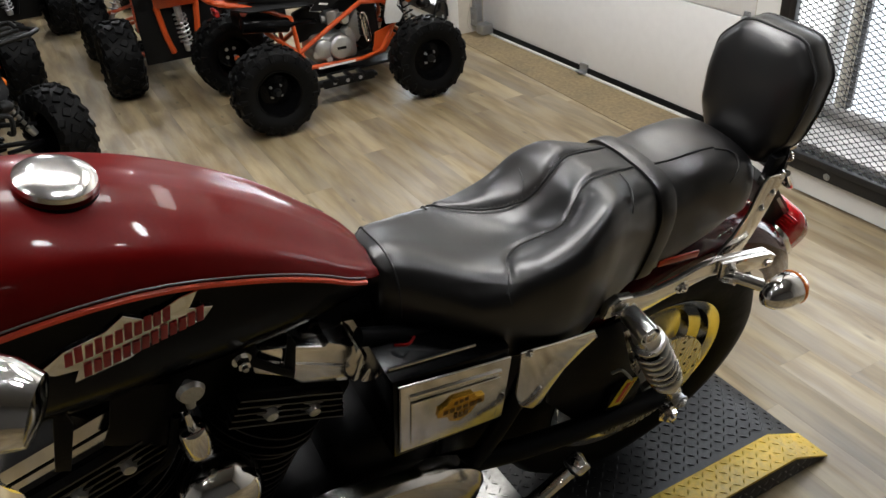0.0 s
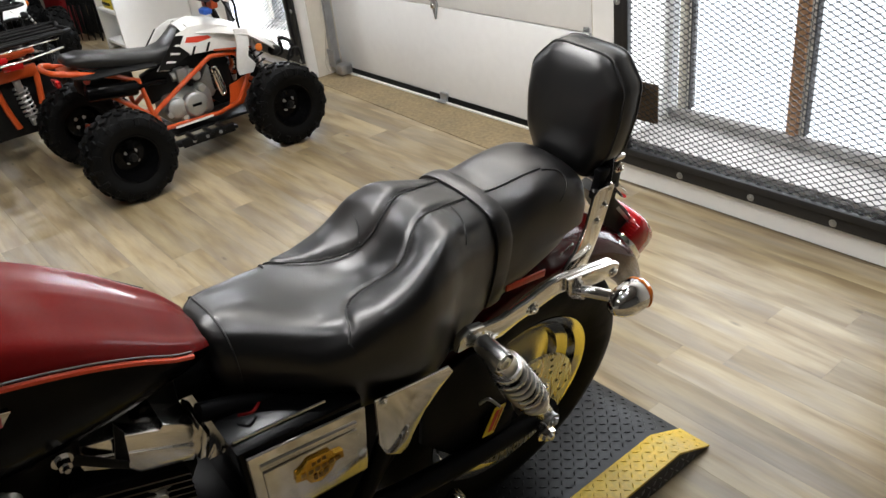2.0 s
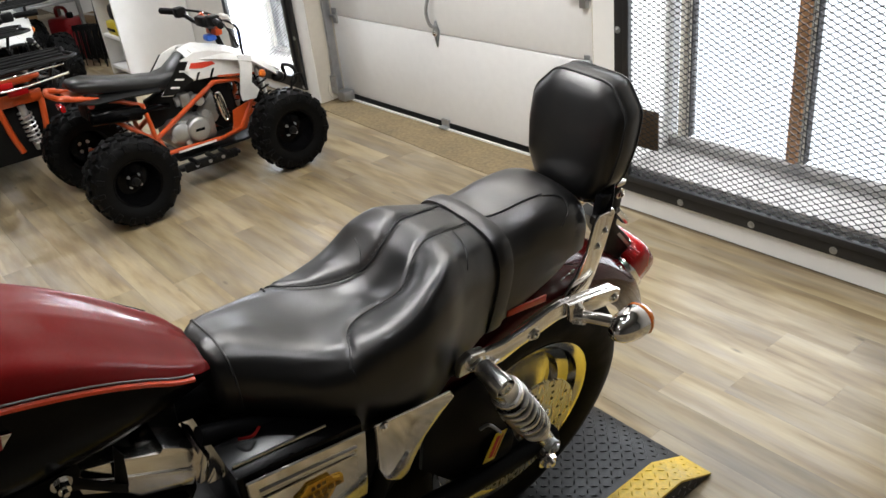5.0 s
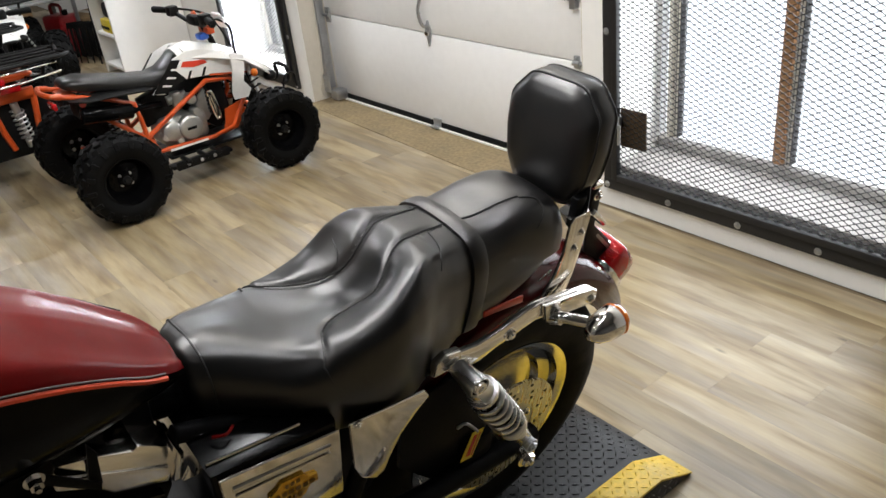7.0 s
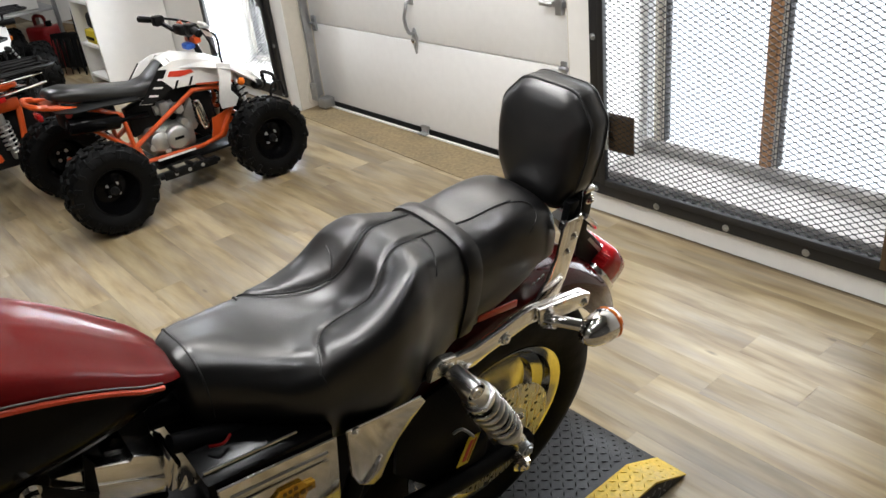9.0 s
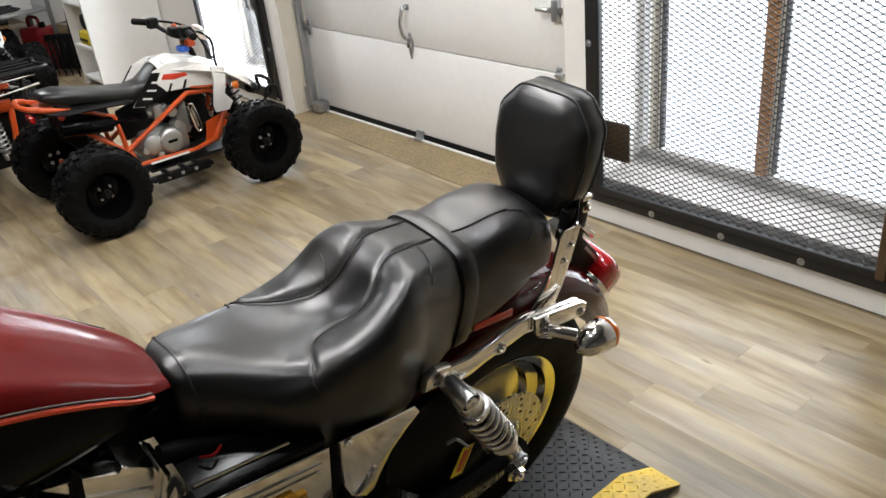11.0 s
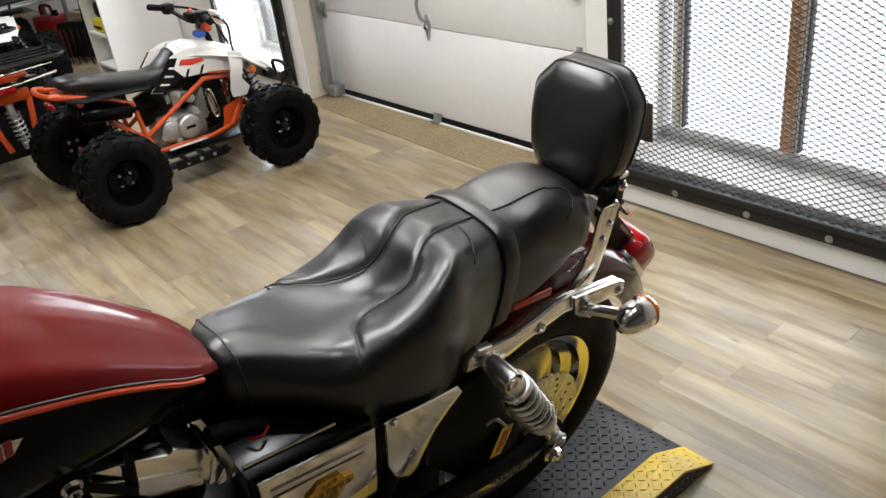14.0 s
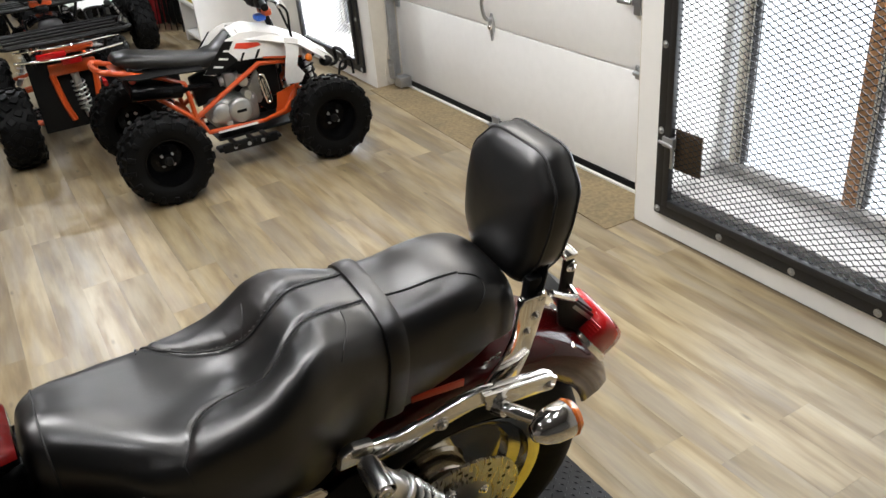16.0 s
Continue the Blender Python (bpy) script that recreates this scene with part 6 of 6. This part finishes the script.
copy_thing(white2, pose(-6.1, -2.9, 0, 0, 0, 90))

film = []
for k in range(9):
    u = k / 8
    film.append([(-3.16 + 0.30 * u, -0.055 - 0.012 * math.sin(9 * u), 1.30), (-3.20 + 0.32 * u, -0.06 - 0.016 * math.sin(9 * u + 0.6), 0.75), (-3.24 + 0.34 * u, -0.06 - 0.014 * math.sin(8 * u + 1.0), 0.20)])
banner = root("hanging_sheet", pose(0, 0, 0), "white plastic sheet with a blue edge hanging before the window", "plastic sheet")
part("film", sheet(film, 0.002), film_material(), banner, "", 60)
part("edge", tube([(-3.165, -0.06, 1.30), (-3.205, -0.063, 0.75), (-3.245, -0.063, 0.20)], 0.010, 6), BLUE, banner, "blue edge")

# ---- shelves, black slatted pieces and boxes behind the quads ----
case = root("bookcase", pose(-4.62, -0.56, 0), "tall white painted bookcase with straps and tools on its shelves", "bookcase")
part("side_panel", block(0.42, 0.445, 0, 0.55, 0, 2.2, 0.002), WHITE_PAINT, case)
part("side_panel", block(0, 0.025, 0, 0.55, 0, 2.2, 0.002), WHITE_PAINT, case)
part("back_panel", block(0.026, 0.419, 0.53, 0.55, 0, 2.2), WHITE_PAINT, case)
for z in (0.06, 0.30, 0.62, 0.98, 1.4, 1.8, 2.17):
    part("shelf", block(0.026, 0.419, 0.004, 0.528, z, z + 0.022, 0.002), WHITE_PAINT, case)
heap = []
rs = random.Random(3)
for i in range(9):
    c = [(-4.42 + rs.uniform(-0.13, 0.13), -0.38 + rs.uniform(-0.12, 0.1), 0.66 + 0.012 * i + rs.uniform(0, 0.02)) for k in range(6)]
    heap.append(tube(c, 0.012, 6, 4))
thing("strap_bundle", join(*heap), YELLOW_STRAP, "tangled yellow-green tie-down straps on a white shelf", "straps")
box_y = root("tool_case", pose(-4.40, -0.46, 0.323), "yellow and black tool case on a white shelf", "tool case")
part("body", block(-0.10, 0.10, -0.08, 0.12, 0.0, 0.10, 0.012), material("yellow_plastic", (0.65, 0.5, 0.03), 0.4), box_y)
part("lid", block(-0.07, 0.07, -0.06, 0.10, 0.101, 0.22, 0.03), PLASTIC_BLACK, box_y)
part("latch", block(-0.08, 0.08, -0.086, -0.08, 0.03, 0.05, 0.002), PLASTIC_BLACK, box_y)


# Unidentified black slatted stack, built in the shape of small folded chairs.
def slatted_unit(m):
    c = root("folding_chair", m, "small black slatted piece, unidentified, leaning in a stack", "folding chair", "folded chairs in a stack")
    for s in (-1, 1):
        part("leg", tube([(0.20 * s, 0, 0.0), (0.20 * s, 0.05, 0.45), (0.19 * s, 0.10, 0.88)], 0.012, 8), PLASTIC_BLACK, c)
    for k in range(3):
        part("slat", block(-0.14 + 0.11 * k, -0.08 + 0.11 * k, 0.04, 0.052, 0.12, 0.80, 0.004), PLASTIC_BLACK, c)
    part("backrest", block(-0.19, 0.19, 0.085, 0.10, 0.76, 0.90, 0.008), PLASTIC_BLACK, c)
    return c


fc = slatted_unit(pose(-4.86, -0.40, 0, -6, 0, 62) @ Matrix.Scale(0.6, 4))
for i in range(1, 6):
    copy_thing(fc, pose(-4.86 - 0.06 * i, -0.40 - 0.035 * i, 0, -6, 0, 62) @ Matrix.Scale(0.6, 4))
cloth = []
for i in range(3):
    cloth.append(sheet([[(-5.55 + 0.3 * u, -0.9 + 0.12 * i + 0.02 * math.sin(9 * u), 0.78 + 0.18 * u + 0.02 * i) for u in (0, 0.25, 0.5, 0.75, 1)], [(-5.52 + 0.3 * u, -0.86 + 0.12 * i, 0.62 + 0.16 * u + 0.02 * i) for u in (0, 0.25, 0.5, 0.75, 1)]]))
rack = root("display_rack", pose(-5.6, -0.75, 0), "grey metal rack holding green and white cartons", "rack")
for x in (-0.35, 0.35):
    for y in (-0.25, 0.25):
        part("post", block(x - 0.015, x + 0.015, y - 0.015, y + 0.015, 0, 1.7, 0.003), GALV, rack)
for z in (0.5, 0.95, 1.4):
    part("shelf", block(-0.36, 0.36, -0.26, 0.26, z, z + 0.02, 0.003), GALV, rack)
thing("green_cover", join(*cloth), GREEN_CLOTH, "folded green fabric cover over a metal rack", "cover")
for i, (x, y, sx, h, mt, lb) in enumerate(((-5.75, -0.7, 0.16, 0.25, CARD, "brown cardboard carton on a metal shelf"), (-5.45, -0.75, 0.12, 0.2, WHITE_PLASTIC, "white carton on a metal shelf"), (-5.6, -0.72, 0.2, 0.28, CARD, "brown cardboard carton on a metal shelf"))):
    thing("carton", block(x - sx, x + sx, y - 0.15, y + 0.15, 0.522 if i < 2 else 0.972, (0.522 if i < 2 else 0.972) + h, 0.004), mt, lb, "carton", "cartons on the rack")

for cx, cy, w, d, h, cr in ((-7.2, -0.75, 0.30, 0.25, 0.72, 4), (-7.25, -1.3, 0.26, 0.28, 0.86, -6), (-5.65, -0.28, 0.22, 0.2, 0.30, 12)):
    box = root("carton", pose(cx, cy, 0, 0, 0, cr), "closed brown cardboard carton standing on the floor", "carton", "cartons on the floor")
    part("body", block(-w, w, -d, d, 0, h, 0.006), CARD, box)
    part("tape", block(-w - 0.001, w + 0.001, -0.03, 0.03, h - 0.06, h + 0.001), BEIGE, box, "pale packing tape")
can = root("fuel_can", pose(-5.50, -0.58, 0, 0, 0, 20), "red plastic fuel can standing on the floor", "fuel can")
part("body", block(-0.13, 0.13, -0.09, 0.09, 0, 0.36, 0.03, 3), EMBLEM_RED, can)
part("handle", tube([(-0.09, 0, 0.35), (-0.08, 0, 0.43), (0.04, 0, 0.43), (0.05, 0, 0.35)], 0.014, 8), EMBLEM_RED, can)
part("cap", rod((0.09, 0, 0.355), (0.09, 0, 0.40), 0.026, 0.024, 18, 0.003), PLASTIC_BLACK, can)

# ---- floor planks ----
PW, PLN = 0.1215, 1.22
plank_mesh = bpy.data.meshes.new("plank")
_pb = block(-PLN / 2 + 0.0002, PLN / 2 - 0.0002, -PW / 2 + 0.0002, PW / 2 - 0.0002, -0.0044, 0.0)
_pb.to_mesh(plank_mesh)
_pb.free()
plank_mesh.materials.append(PLANK)
rng = random.Random(5)
rest = []
for r in range(40):
    y = -0.02 - PW / 2 - r * PW
    shift = rng.random() * PLN
    for c in range(7):
        p = new("plank", plank_mesh)
        p.parent = floor
        p.location = (2.75 - PLN / 2 - c * PLN - shift + 0.6, y, 0)
    # the same row on to the walls
    x1 = 2.75 - shift + 0.6
    x0 = x1 - 7 * PLN
    for a in (-2, -1, 7, 8):
        rest.append((max(x1 - (a + 1) * PLN, -8.99), min(x1 - a * PLN, 4.49), y))
for r in range(40, 53):
    y = -0.02 - PW / 2 - r * PW
    shift = rng.random() * PLN
    rest += [(max(4.49 - shift - (c + 0) * PLN, -8.99), min(4.49 - shift - (c - 1) * PLN, 4.49), y) for c in range(12)]
verts, faces = [], []
for x0, x1, y in rest:
    if x1 - x0 > 0.02:
        k, a, b = len(verts), y - PW / 2 + 0.0002, y + PW / 2 - 0.0002
        verts += [(x0 + 0.0002, a, 0), (x1 - 0.0002, a, 0), (x1 - 0.0002, b, 0), (x0 + 0.0002, b, 0), (x0 + 0.0002, a, -0.0044), (x1 - 0.0002, a, -0.0044), (x1 - 0.0002, b, -0.0044), (x0 + 0.0002, b, -0.0044)]
        faces += [(k, k + 1, k + 2, k + 3), (k, k + 4, k + 5, k + 1), (k + 1, k + 5, k + 6, k + 2), (k + 2, k + 6, k + 7, k + 3), (k + 3, k + 7, k + 4, k)]
rest_mesh = bpy.data.meshes.new("outer_planks")
rest_mesh.from_pydata(verts, [], faces)
rest_mesh.materials.append(PLANK)
outer = new("outer_planks", rest_mesh)
outer.parent = floor
outer["kind"] = "stuff"
